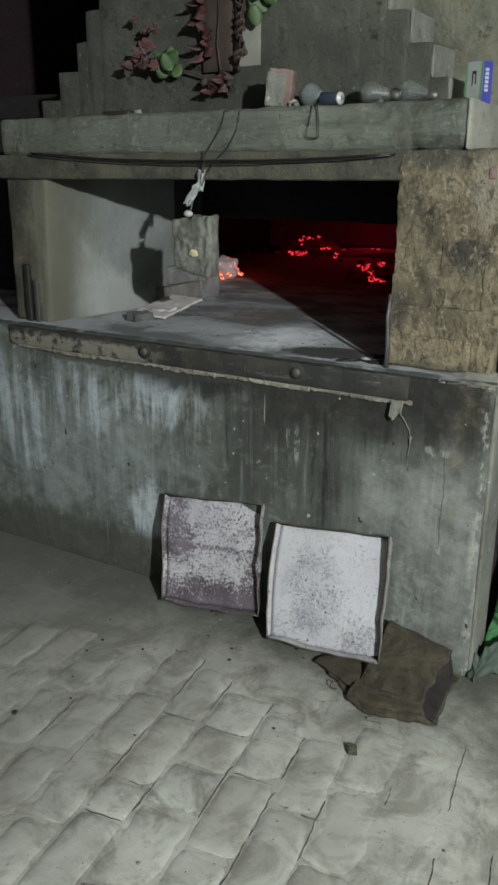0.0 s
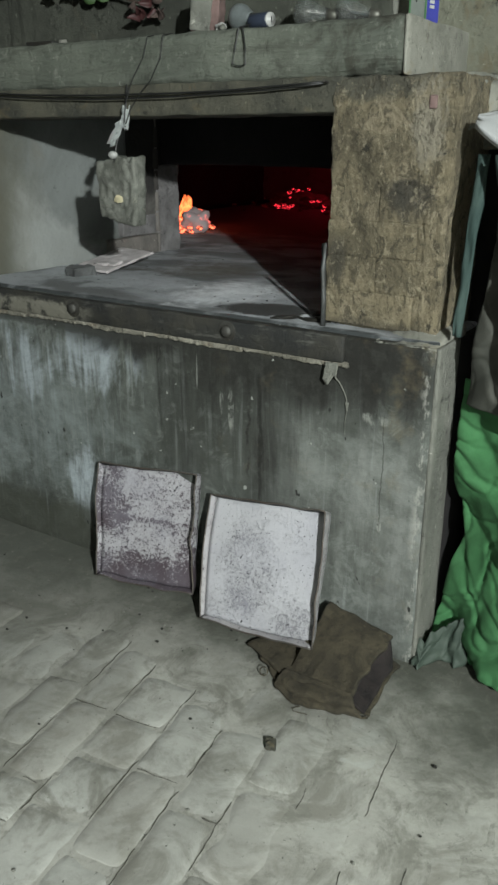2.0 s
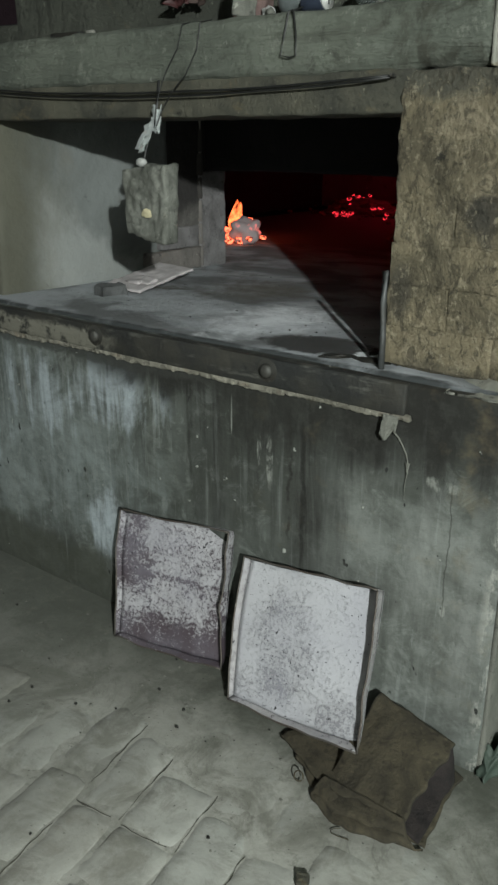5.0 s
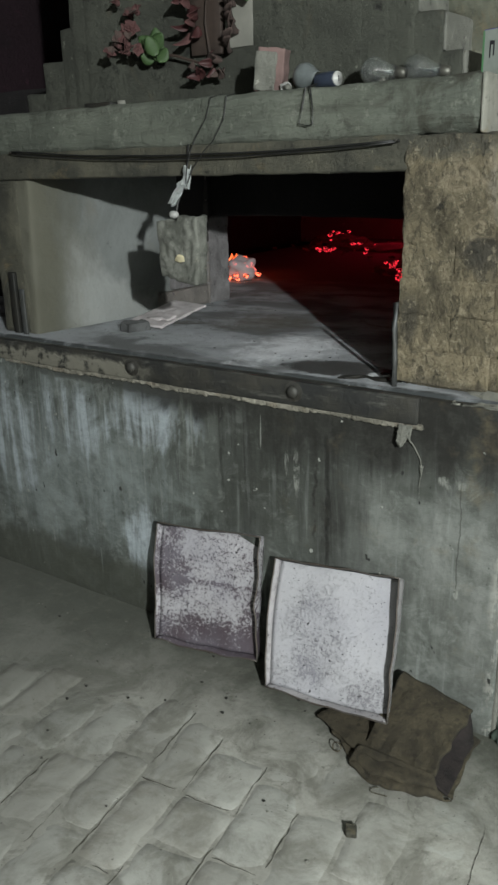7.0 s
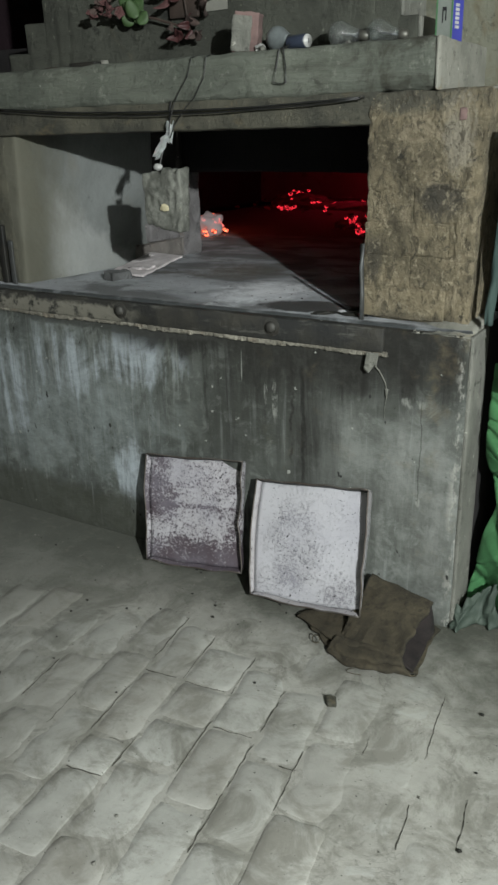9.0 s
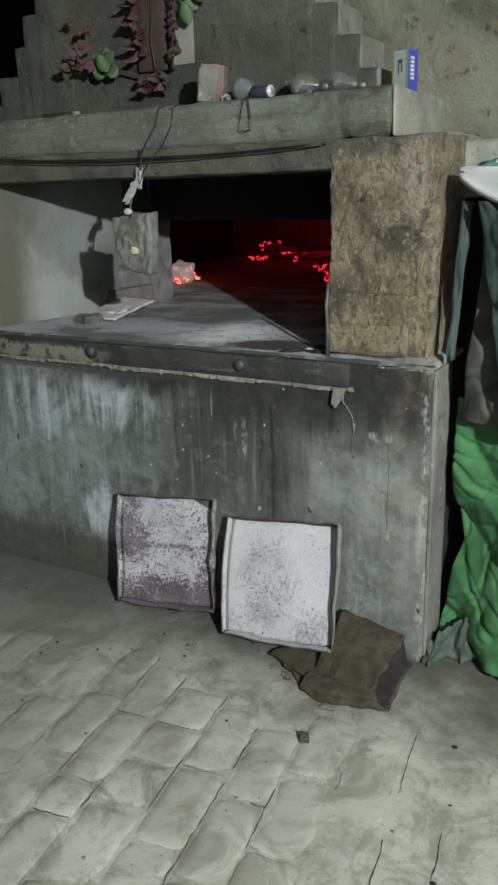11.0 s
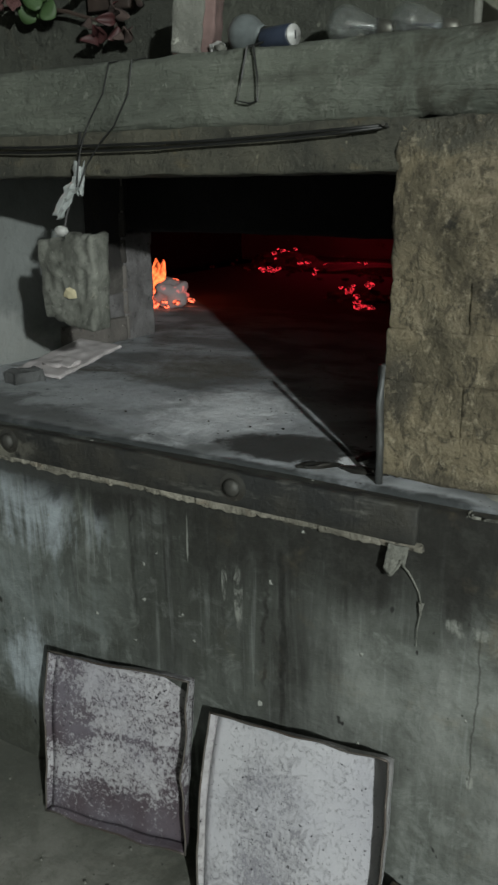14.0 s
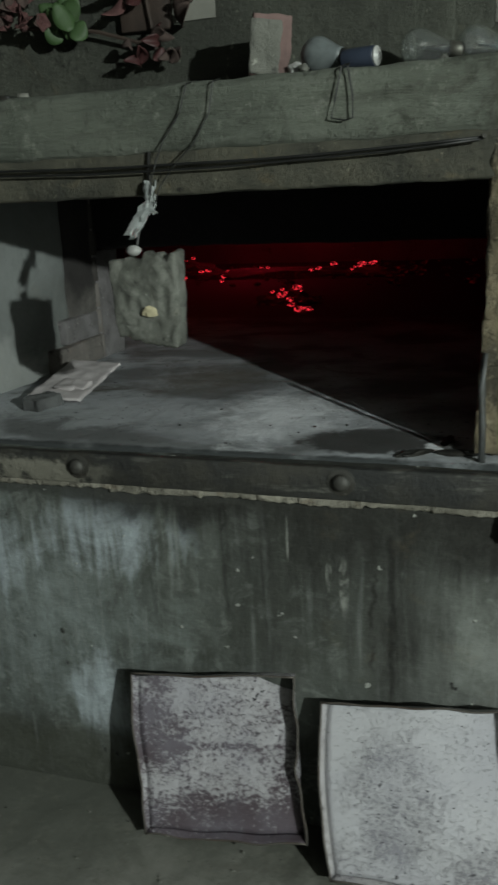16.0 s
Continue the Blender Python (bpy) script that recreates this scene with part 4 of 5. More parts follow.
tie = part("polythene_tie", sheet(lambda u, v: Vector((-0.03 + 0.045 * v + (u - 0.5) * 0.018 * (1.6 - abs(2 * v - 1)) + 0.004 * wob(v * 9, u), -0.006 + 0.012 * wob(u * 5, v * 6), 0.118 + 0.075 * v)), 6, 16, 0.002), M["film"], hang, "knotted white polythene", True)
part("tie_end", sheet(lambda u, v: Vector((-0.006 + 0.034 * v, -0.008 + 0.008 * wob(u * 3, v * 5), 0.156 + 0.012 * math.sin(v * 2.4) + (u - 0.5) * 0.014 * (1 - 0.7 * v))), 4, 8, 0.002), M["film"], tie, "", True)
part("tie_end", sheet(lambda u, v: Vector((-0.012 - 0.024 * v + (u - 0.5) * 0.015, -0.008 + 0.006 * wob(u * 3, v * 5, 4), 0.158 - 0.032 * v)), 4, 8, 0.002), M["film"], tie, "", True)
part("bulb_holder", sheet(lambda u, v: Vector(((0.006 + 0.006 * v + 0.006 * wob(3 * math.cos(u * 6.283), 3 * math.sin(u * 6.283), v * 5)) * math.cos(u * 6.283) + 0.004 + 0.006 * wob(v * 4, 2), 0.02 + (0.005 + 0.004 * v) * math.sin(u * 6.283), 0.165 + 0.05 * v + 0.006 * math.sin(u * 19))), 22, 12, 0.001), M["film"], hang, "crumpled clear plastic sleeve", True)

# brick pier between mouth and fire
pier = thing("brick_pier", "ash-greyed brick pier inside the oven", "pier", (-0.917, 0.865, 0.836), (0, 0, 33), kind="structure")
pier_mesh = []
for k in range(3):
    b = part("brick", lump(-0.225, -0.003, 0.0, 0.11, 0.0, 0.074, 0.05, 0.003, 0.004, 20, k * 3.0), M["firebrick"], pier, "", True)
    pier_mesh.append(b.data)
    b.matrix_basis = pose(0.0, 0.0, 0.002 + 0.078 * k)
# shaded copies of the bricks, for courses in the lintel's shadow
dim_mesh = [m.copy() for m in pier_mesh]
for m in dim_mesh:
    m.materials[0] = M["dimbrick"]
rnd = random.Random(9)
for row in range(6):
    for col in range(2):
        if col == 0 and row < 3:
            continue
        o = new("brick", (dim_mesh if row > 1 else pier_mesh)[rnd.randrange(3)])
        o.parent = pier
        o.matrix_basis = pose(-0.227 * col + rnd.uniform(-0.002, 0.002), rnd.uniform(-0.003, 0.003), 0.002 + 0.078 * row)
part("mortar_core", lump(-0.3, -0.006, 0.008, 0.16, 0.0, 0.5, 0.06, 0.003, 0.0, 8), M["firebrick"], pier)
course = thing("brick_course", "two ash-greyed bricks built along the oven mouth wall", "bricks", kind="structure")
part("brick", lump(-0.99, -0.922, 0.6, 0.858, 0.8365, 0.91, 0.02, 0.003, 0.004, 20, 2.0), M["firebrick"], course, "", True)
part("brick", lump(-0.99, -0.93, 0.66, 0.856, 0.9125, 0.985, 0.02, 0.003, 0.004, 20, 7.0), M["slab"], course, "", True)
slab = thing("standing_slab", "grey ash-dusted slab standing at the pier", "slab", (-0.866, 0.852, 0.834), (0, 0, -6), kind="structure")
part("slab_body", lump(-0.094, -0.06, 0.0, 0.13, 0.0, 0.33, 0.012, 0.004, 0.005, 20), M["slab"], slab, "", True)

block = thing("stone_block", "grey broken stone block lying on the hearth", "stone", (-0.795, 0.29, 0.831), (0, 0, -16))
part("block_body", lump(-0.03, 0.02, -0.04, 0.04, 0, 0.034, 0.01, 0.009, 0.003, 26), M["stone"], block, "", False)
heap = thing("ash_slab", "pinkish white ash flakes crumbling over the stone", "ash", (-0.8, 0.46, 0.866), (7, 3, 4))
rnd = random.Random(6)
for k in range(3):
    w, l = (0.072, 0.135) if k == 0 else (rnd.uniform(0.012, 0.03), rnd.uniform(0.015, 0.04))
    fl = part("ash_flake", lump(-w, w, -l, l, -0.006, 0.004, 0.01, 0.004, 0.003, 30, k * 2.0), M["ash"], heap, "", True)
    fl.matrix_basis = pose(0, 0, 0) if k == 0 else pose(rnd.uniform(-0.05, 0.06), rnd.uniform(-0.11, 0.1), 0.004 + 0.002 * k, rnd.uniform(-3, 3), rnd.uniform(-3, 3), rnd.uniform(-30, 30))
rnd = random.Random(12)
crumbs = []
for i in range(36):
    bm = blob(rnd.uniform(0.001, 0.0034), i, 0.5, (1.2, 1, 0.6), 1)
    crumbs.append((bm, (0.05 + rnd.gauss(0, 0.18) if i < 30 else rnd.uniform(-0.8, 0.1), 0.16 + abs(rnd.gauss(0, 0.1)) if i < 30 else rnd.uniform(0.3, 1.3), 0.837)))
bm_all = bmesh.new()
for bm, place in crumbs:
    bmesh.ops.translate(bm, verts=bm.verts, vec=place)
    m = bpy.data.meshes.new("tmp")
    bm.to_mesh(m)
    bm.free()
    bm_all.from_mesh(m)
    bpy.data.meshes.remove(m)
tagged(part("hearth_crumbs", bm_all, M["band"], None, "scattered black charcoal crumbs on the hearth"), category="charcoal", kind="stuff")
for k, (cx, cy, r) in enumerate(((0.2, 0.09, 0.03), (0.12, 0.075, 0.025), (0.175, 0.16, 0.022))):
    bit = thing("charred_flake", "black charred flake on the hearth edge", "charcoal", (cx, cy, 0.838), (0, 0, 40 * k), "charred flakes")
    part("flake", blob(r, k + 5.0, 0.7, (1.5, 0.5, 0.2), 2), M["band"], bit)

# ---- fire ----
log = thing("burning_log", "ash-covered log end glowing in the fire", "log", (-1.21, 1.5, 0.885), (0, 0, 40))
part("log_body", blob(0.062, 3.0, 0.6, (1.1, 0.8, 0.9), 3, 2.2), M["log"], log, "", True)
rnd = random.Random(21)


def coal(place, radius, material, group):
    ob = part("coal", blob(radius, rnd.uniform(0, 50), 0.55, (1.2, 1, 0.7), 2), M[material], None, {"coal": "red glowing coal in the oven", "coal_hot": "orange glowing coal by the log"}[material])
    ob.matrix_basis = pose(*place, 0, 0, rnd.uniform(0, 180))
    return tagged(ob, category="coal", group=group)


for k in range(16):
    a = rnd.uniform(-2.6, 0.6)
    d = rnd.uniform(0.05, 0.12)
    coal((-1.235 + d * math.cos(a) - 0.02, 1.5 + d * math.sin(a), 0.845 + rnd.uniform(0, 0.02)), rnd.uniform(0.005, 0.014), "coal_hot", "coals round the log")
for k in range(14):
    coal((-1.33 + rnd.uniform(-0.1, 0.07), 1.55 + rnd.uniform(-0.09, 0.12), 0.85 + rnd.uniform(0, 0.08)), rnd.uniform(0.012, 0.024), "coal_hot", "coals behind the log")

EMBERS = [(-1.56, 3.1, 0.93, 3), (-1.6, 3.08, 0.885, 4), (-1.48, 2.75, 0.855, 4), (-1.43, 3.05, 0.88, 2), (-1.2, 2.75, 0.86, 1),
          (-0.64, 2.0, 0.89, 3), (-0.62, 1.95, 0.852, 2), (-0.52, 1.85, 0.846, 1), (-0.47, 1.8, 0.844, 1),
          (-0.43, 3.0, 0.9, 2), (-0.52, 3.0, 0.885, 2), (-0.64, 3.02, 0.9, 1), (-0.75, 3.0, 0.88, 1), (-1.06, 3.0, 0.89, 2), (-1.29, 3.0, 0.86, 2)]
for ex, ey, ez, count in EMBERS:
    for k in range(2 * count):
        coal((ex + rnd.gauss(0, 0.035), ey + rnd.gauss(0, 0.04), ez + rnd.uniform(-0.012, 0.012)), rnd.uniform(0.007, 0.019), "coal", "embers over the oven floor")
heaps = thing("coal_heap", "heap of black coals with glowing embers", "coals", (-1.56, 3.12, 0.83), kind="stuff")
part("heap_body", blob(0.2, 8.0, 0.4, (1.1, 0.9, 0.45), 3, 4.0), M["coal_dim"], heaps)
heaps = thing("coal_heap", "heap of black coals with glowing embers", "coals", (-0.64, 2.04, 0.83), kind="stuff")
part("heap_body", blob(0.12, 5.0, 0.4, (1.2, 0.9, 0.45), 3, 4.0), M["coal_dim"], heaps)
ridge = thing("coal_heap", "long bank of black coals at the oven back", "coals", (-0.85, 3.05, 0.83), kind="stuff")
part("heap_body", blob(0.3, 2.0, 0.3, (2.4, 0.5, 0.2), 3, 4.0), M["coal_dim"], ridge)

# the dull coal bed
bm_all = bmesh.new()
for i in range(130):
    cx, cy = rnd.uniform(-2.1, 0.3), rnd.uniform(2.5, 3.7)
    if cx + cy < 0.75 or cx + 1.2 > 3 * cy:
        continue
    bm = blob(rnd.uniform(0.008, 0.022), i * 0.37, 0.5, (1.2, 1, 0.6), 1)
    bmesh.ops.translate(bm, verts=bm.verts, vec=(cx, cy, 0.848))
    m = bpy.data.meshes.new("tmp")
    bm.to_mesh(m)
    bm.free()
    bm_all.from_mesh(m)
    bpy.data.meshes.remove(m)
tagged(part("coal_bed", bm_all, M["coal_dim"], None, "bed of dull red and black coals"), category="coals", kind="stuff")


def tongue(height, width, bend, seed):
    """One leaf-shaped lick of flame."""
    pts, n = [], 12
    bm = bmesh.new()
    rings = []
    for i in range(n + 1):
        u = i / n
        r = width * (math.sin(math.pi * min(1, u * 0.86 + 0.14)) ** 0.6) * (1 - 0.45 * u) + 0.0006
        cx = bend * u * u + 0.012 * wob(u * 3, seed)
        cy = 0.01 * wob(seed, u * 3)
        rings.append([bm.verts.new((cx + r * math.cos(a), cy + 0.45 * r * math.sin(a), height * u)) for a in [2 * math.pi * k / 8 for k in range(8)]])
    for a, b in zip(rings, rings[1:]):
        for k in range(8):
            bm.faces.new((a[k], a[(k + 1) % 8], b[(k + 1) % 8], b[k]))
    bm.faces.new(rings[0][::-1])
    bm.faces.new(rings[-1])
    return bm


FLAMES = []
for fx, fy, fz, h, w, bend in ((-1.3, 1.53, 0.87, 0.12, 0.034, 0.02), (-1.33, 1.56, 0.87, 0.145, 0.036, 0.01), (-1.275, 1.55, 0.86, 0.075, 0.036, 0.02), (-1.25, 1.58, 0.86, 0.06, 0.03, 0.02), (-1.35, 1.6, 0.87, 0.13, 0.04, 0.02), (-1.31, 1.58, 0.86, 0.1, 0.04, -0.02)):
    fl = part("flame", tongue(h, w, bend, fx * 7), M["flame"], None, "orange lick of flame over the coals", True)
    fl.matrix_basis = pose(fx, fy, fz)
    FLAMES.append((tagged(fl, category="flame", group="flames of the fire"), (fx, fy, fz)))

# ---- trays and sacking on the floor ----


def tray(place, across, up, out, width, height, body, dent, label):
    """A shallow bent sheet-steel baking tray standing on its edge."""
    ob = new("baking_tray")
    m = Matrix((across, up, out)).transposed().to_4x4()
    m.translation = place
    ob.matrix_basis = m
    tagged(ob, label, "baking tray", "baking trays against the oven")

    def deep(u, v):
        return 0.01 + 0.025 * u * (0.6 + 0.4 * v) + 0.008 * v

    def bend(x, y):
        return 0.006 * wob(x * 7 + dent, y * 6) + 0.004 * math.sin(y * 9 + dent)

    def edge(u, v):
        """How far the bent outline strays from a square."""
        belly = 0.014 * math.sin(math.pi * v) if dent > 2 else -0.004 * math.sin(2 * math.pi * v)
        return -belly * (1 - u) + 0.004 * wob(v * 5, dent) * u, 0.005 * wob(u * 4, dent + 3 * v) - (0.006 * math.sin(math.pi * u) * (1 - v))

    def base(u, v):
        du, dv = edge(u, v)
        x, y = 0.008 + (width - 0.016) * u, 0.008 + (height - 0.016) * v
        return Vector((x + du, y + dv, -deep(u, v) + bend(x, y)))

    part("pan", sheet(base, 26, 26, 0.0015), M[body], ob, "", True)
    for axis, end in (("x", 0), ("x", 1), ("y", 0), ("y", 1)):
        def wall(u, v, axis=axis, end=end):
            along = u
            lean_out = 0.008 * (1 if end else -1) * v
            if axis == "x":
                b = base(end, along)
                x = b.x + lean_out + 0.004 * wob(along * 6 + dent, end * 3.0) * v
                x -= 0.012 * math.exp(-((along - 0.45) / 0.08) ** 2) * v if end == 1 and dent < 2 else 0
                return Vector((x, b.y + (along - 0.5) * 0.016 * v, b.z + deep(end, along) * v))
            b = base(along, end)
            return Vector((b.x + (along - 0.5) * 0.016 * v, b.y + lean_out + 0.004 * wob(along * 6, dent + end) * v, b.z + deep(along, end) * v))
        # tray_edge is darker than the pan, offsetting the stronger light on the walls
        part("rim", sheet(wall, 24, 4, 0.0016), M["tray_edge" if dent > 2 else body], ob, "", True)
        # black skins on the right and top inner walls: soot plus rim shade
        if end:
            side = -0.0022
            part("inner_wall", sheet(lambda u, v: wall(u, 0.06 + 0.86 * v) + Vector((side, 0, 0) if axis == "x" else (0, side, 0)), 24, 3, 0.0008), M["band"], ob, "black inner wall for soot and rim shade", True)
        part("rim_bead", tube([wall(i / 24, 1.0) for i in range(25)], 0.0022, 7), M["rim"], ob, "greasy folded rim", True)
    return ob


def frame_of(bl, br, tl):
    across = (Vector(br) - Vector(bl))
    w = across.length
    across.normalize()
    up = Vector(tl) - Vector(bl)
    up -= across * up.dot(across)
    h = up.length
    up.normalize()
    return Vector(bl), across, up, across.cross(up), w, h


p, a, u, o, w, h = frame_of((-0.412, -0.131, 0.022), (-0.062, -0.112, 0.058), (-0.452, -0.05, 0.354))
tray(p, a, u, o, w, h, "tray_a", 0.4, "rust-speckled baking tray leaning on the oven base")
p, a, u, o, w, h = frame_of((-0.006, -0.154, 0.026), (0.354, -0.172, 0.07), (-0.036, -0.042, 0.353))
tray(p, a, u, o, w, h, "tray_b", 3.3, "flour-whitened baking tray leaning on the oven base")

mat = thing("folded_sacking", "grimy brown folded sacking lying against the oven base", "sacking")


def bil(a, b, c, d, u, v):
    return Vector(a).lerp(Vector(b), u).lerp(Vector(d).lerp(Vector(c), u), v)


def crumple(p, amount, seed):
    """Small creases that follow the place in the room."""
    q = p * 22
    return Vector((wob(q.x, q.y, q.z + seed), wob(q.y, q.z, q.x + seed + 5), wob(q.z, q.x, q.y + seed + 9))) * amount


SACK_TOP = ((0.315, -0.232, 0.03), (0.505, -0.252, 0.055), (0.522, -0.06, 0.108), (0.33, -0.03, 0.125))


def top_fold(u, v):
    p = bil(*SACK_TOP, u, v)
    p.z += 0.01 * math.sin(math.pi * u) * math.sin(math.pi * v) - 0.012 * (1 - v) * (2 * u - 1) ** 2 * (1 - u)
    p.x += 0.008 * wob(v * 7, u * 3, 4) * u
    p.y += 0.01 * wob(u * 14, 3.0) * (1 - v) ** 3
    return p + crumple(p, 0.005, 1.0)


def tail_fold(u, v):
    """The pointed end that runs under the tray."""
    p = bil((0.155, -0.168, 0.012), (0.38, -0.272, 0.03), (0.43, -0.1, 0.06), (0.175, -0.12, 0.012), u, v)
    p.z += 0.004 * math.sin(math.pi * v) * u
    p = p + crumple(p, 0.006, 3.0)
    p.z = max(p.z, 0.006)
    return p


def front_skirt(u, v):
    a = Vector(SACK_TOP[0]).lerp(Vector(SACK_TOP[1]), u)
    b = bil((0.3, -0.262, 0.007), (0.545, -0.25, 0.007), (0.545, -0.25, 0.007), (0.3, -0.262, 0.007), u, 0)
    b.y -= 0.042 * math.sin(math.pi * u) ** 0.8
    p = a.lerp(b, v)
    p.y -= 0.01 * math.sin(math.pi * v) + 0.013 * math.sin(v * 15 + 4 * u + 2 * wob(u * 5, v * 3)) * min(1.0, 3 * v) * math.sin(math.pi * u)
    p = p + crumple(p, 0.012, 6.0) * v
    p.z = max(p.z, 0.006)
    return p


def side_skirt(u, v):
    """The slack side, drawn in under the top fold."""
    a = Vector(SACK_TOP[1]).lerp(Vector(SACK_TOP[2]), u)
    b = Vector((0.545, -0.25, 0.007)).lerp(Vector((0.54, -0.08, 0.03)), u)
    p = a.lerp(b, v)
    p.x -= 0.1 * math.sin(math.pi * v ** 0.6) * math.sin(math.pi * min(1.0, u * 1.1 + 0.05)) + 0.006
    p.z -= 0.01 * (1 - v)
    return p + crumple(p, 0.006, 8.0)


def lower_fold(u, v):
    p = bil((0.22, -0.2, 0.008), (0.548, -0.255, 0.008), (0.54, -0.05, 0.02), (0.3, -0.05, 0.03), u, v)
    p.y -= 0.05 * math.sin(math.pi * min(1.0, u * 1.1)) * (1 - v)
    p = p + crumple(p, 0.011, 11.0)
    p.z = max(p.z, 0.005)
    return p


for name, fn, nu, nv, thick in (("lower_fold", lower_fold, 44, 30, 0.008), ("tail_fold", tail_fold, 34, 24, 0.008), ("front_skirt", front_skirt, 44, 24, 0.006), ("side_skirt", side_skirt, 30, 22, 0.005), ("top_fold", top_fold, 36, 30, 0.009)):
    # the side skirt's dark cloth carries the shade of the open fold
    part(name, sheet(fn, nu, nv, thick), M["sacking_inner" if name == "side_skirt" else "sacking"], mat, "side cloth darkened as a shaded cavity" if name == "side_skirt" else "", True)
part("frayed_thread", tube([(0.262 + 0.011 * math.cos(a), -0.25 + 0.005 * math.sin(a), 0.014 + 0.01 * math.sin(a) + 0.0006 * a) for a in [0.3 * i for i in range(20)]], 0.0016, 5), M["sacking"], mat, "loose looped thread", True)
part("frayed_thread", tube([(0.4, -0.305, 0.006), (0.388, -0.312, 0.004), (0.384, -0.319, 0.003), (0.39, -0.325, 0.003), (0.405, -0.323, 0.003), (0.425, -0.318, 0.003)], 0.0009, 5), M["sacking"], mat, "", True)

# ---- shelf ----
TOP = 1.506
lean = thing("half_brick", "dusty pink half brick standing on the shelf", "brick", (-0.148, 0.13, TOP), (0, 6, 18))
part("brick_body", lump(-0.034, 0.034, -0.028, 0.028, 0, 0.098, 0.008, 0.005, 0.002, 34), M["redbrick"], lean, "", True)
part("lime_face", lump(-0.035, 0.016, -0.0345, -0.0295, 0.003, 0.088, 0.008, 0.003, 0.002, 40), M["pale"], lean, "whitened face", True)


def bulb(place, turn, glassy, label):
    ob = thing("light_bulb", label, "light bulb", place, turn, "bulbs on the shelf")
    prof = []
    for i in range(14):
        a = math.pi * i / 20
        prof.append((0.031 * math.sin(a), -0.031 * math.cos(a)))
    prof += [(0.0245, 0.0215), (0.0195, 0.033), (0.0155, 0.044), (0.0138, 0.053)]
    shell = prof + [(max(r - 0.0012, 0.0), h + (0.0012 if i == 0 else 0.0)) for i, (r, h) in reversed(list(enumerate(prof)))]
    part("globe", lathe(shell, 28), glassy, ob, "", True)
    stem = part("stem", lathe([(0.0, 0.005), (0.0022, 0.006), (0.0025, 0.03), (0.006, 0.05), (0.0, 0.051)], 10), M["frosted"], ob, "glass filament stem", True)
    part("filament", tube([(-0.012, 0, 0.0), (-0.006, 0.003, -0.004), (0.0, 0, 0.003), (0.006, -0.003, -0.004), (0.012, 0, 0.0)], 0.0006, 5), M["bolt"], stem)
    part("cap", lathe([(0.0, 0.05), (0.0135, 0.05), (0.0125, 0.07), (0.011, 0.075), (0.006, 0.078), (0.0, 0.078)], 20), M["brass"], ob, "dull metal cap", True)
    return ob


bulb((0.108, 0.17, TOP + 0.031), (0, 96, 14), M["glass"], "clear glass light bulb lying on the shelf")
bulb((0.2, 0.2, TOP + 0.031), (0, 97, 22), M["glass"], "clear glass light bulb lying beside another")
bulb((-0.062, 0.15, TOP + 0.031), (0, 98, -24), M["frosted"], "dusty frosted light bulb lying on the shelf")
cell = thing("battery", "dark wrapped battery lying on the shelf", "battery", (-0.012, 0.125, TOP + 0.0165), (0, 90, -14))
part("cell_body", lathe([(0.0, 0.0), (0.0165, 0.0), (0.0168, 0.002), (0.0168, 0.056), (0.016, 0.058), (0.0, 0.058)], 22), M["navy"], cell, "", True)
part("end_cap", lathe([(0.0, 0.058), (0.0155, 0.058), (0.0155, 0.062), (0.006, 0.0625), (0.006, 0.064), (0.0, 0.064)], 22), M["white"], cell, "pale end cap", True)
part("end_mark", box(-0.006, 0.006, -0.0016, 0.0016, 0.064, 0.0645, 0), M["ink"], cell)
for k, (bx, by, r) in enumerate(((-0.093, 0.11, 0.014), (-0.075, 0.09, 0.009), (0.0, 0.16, 0.008), (0.155, 0.12, 0.007), (0.29, 0.16, 0.006))):
    bit = part("plaster_crumb", blob(r, k * 3.1, 0.5, (1, 1, 0.8), 2), M["pale"] if k else M["white"], None, "pale plaster crumb on the shelf")
    bit.matrix_basis = pose(bx, by, TOP + r * 0.6)
    tagged(bit, category="crumb", group="crumbs on the shelf")

carton = thing("carton", "small white and blue printed carton standing on the shelf", "carton", (0.372, 0.235, TOP - 0.002), (0, 0, -16))
part("carton_body", box(-0.024, 0.024, -0.022, 0.022, 0, 0.098, 0.0012), M["box_white"], carton)
part("blue_side", box(0.0242, 0.0248, -0.021, 0.021, 0.001, 0.097, 0.0002), M["box_blue"], carton, "blue printed side")
part("green_edge", box(-0.0242, -0.0195, -0.0226, -0.0221, 0.001, 0.097, 0.0002), M["box_green"], carton, "green trim")
part("green_edge", box(0.0195, 0.0242, -0.0226, -0.0221, 0.001, 0.097, 0.0002), M["box_green"], carton, "green trim")
part("top_flap", box(-0.024, 0.0245, -0.022, 0.022, 0.0982, 0.099, 0.0002), M["box_blue"], carton, "dark top flap")
for k in range(6):
    part("print_bar", box(0.0249, 0.0253, -0.012, 0.004, 0.028 + 0.0095 * k, 0.0345 + 0.0095 * k, 0), M["white"], carton)
part("print_mark", box(-0.006, -0.003, -0.0226, -0.0221, 0.042, 0.07, 0), M["ink"], carton)
part("print_mark", box(0.003, 0.006, -0.0226, -0.0221, 0.046, 0.07, 0), M["ink"], carton)
part("print_mark", box(-0.006, 0.006, -0.0226, -0.0221, 0.068, 0.076, 0), M["ink"], carton)

tin = thing("flat_tin", "flat dark tin lying on the shelf", "tin", (-0.73, 0.15, TOP - 0.002), (0, 0, 6))
part("tin_body", lump(-0.05, 0.05, -0.03, 0.03, 0, 0.016, 0.02, 0.001, 0.004, 10), M["band"], tin, "", True)
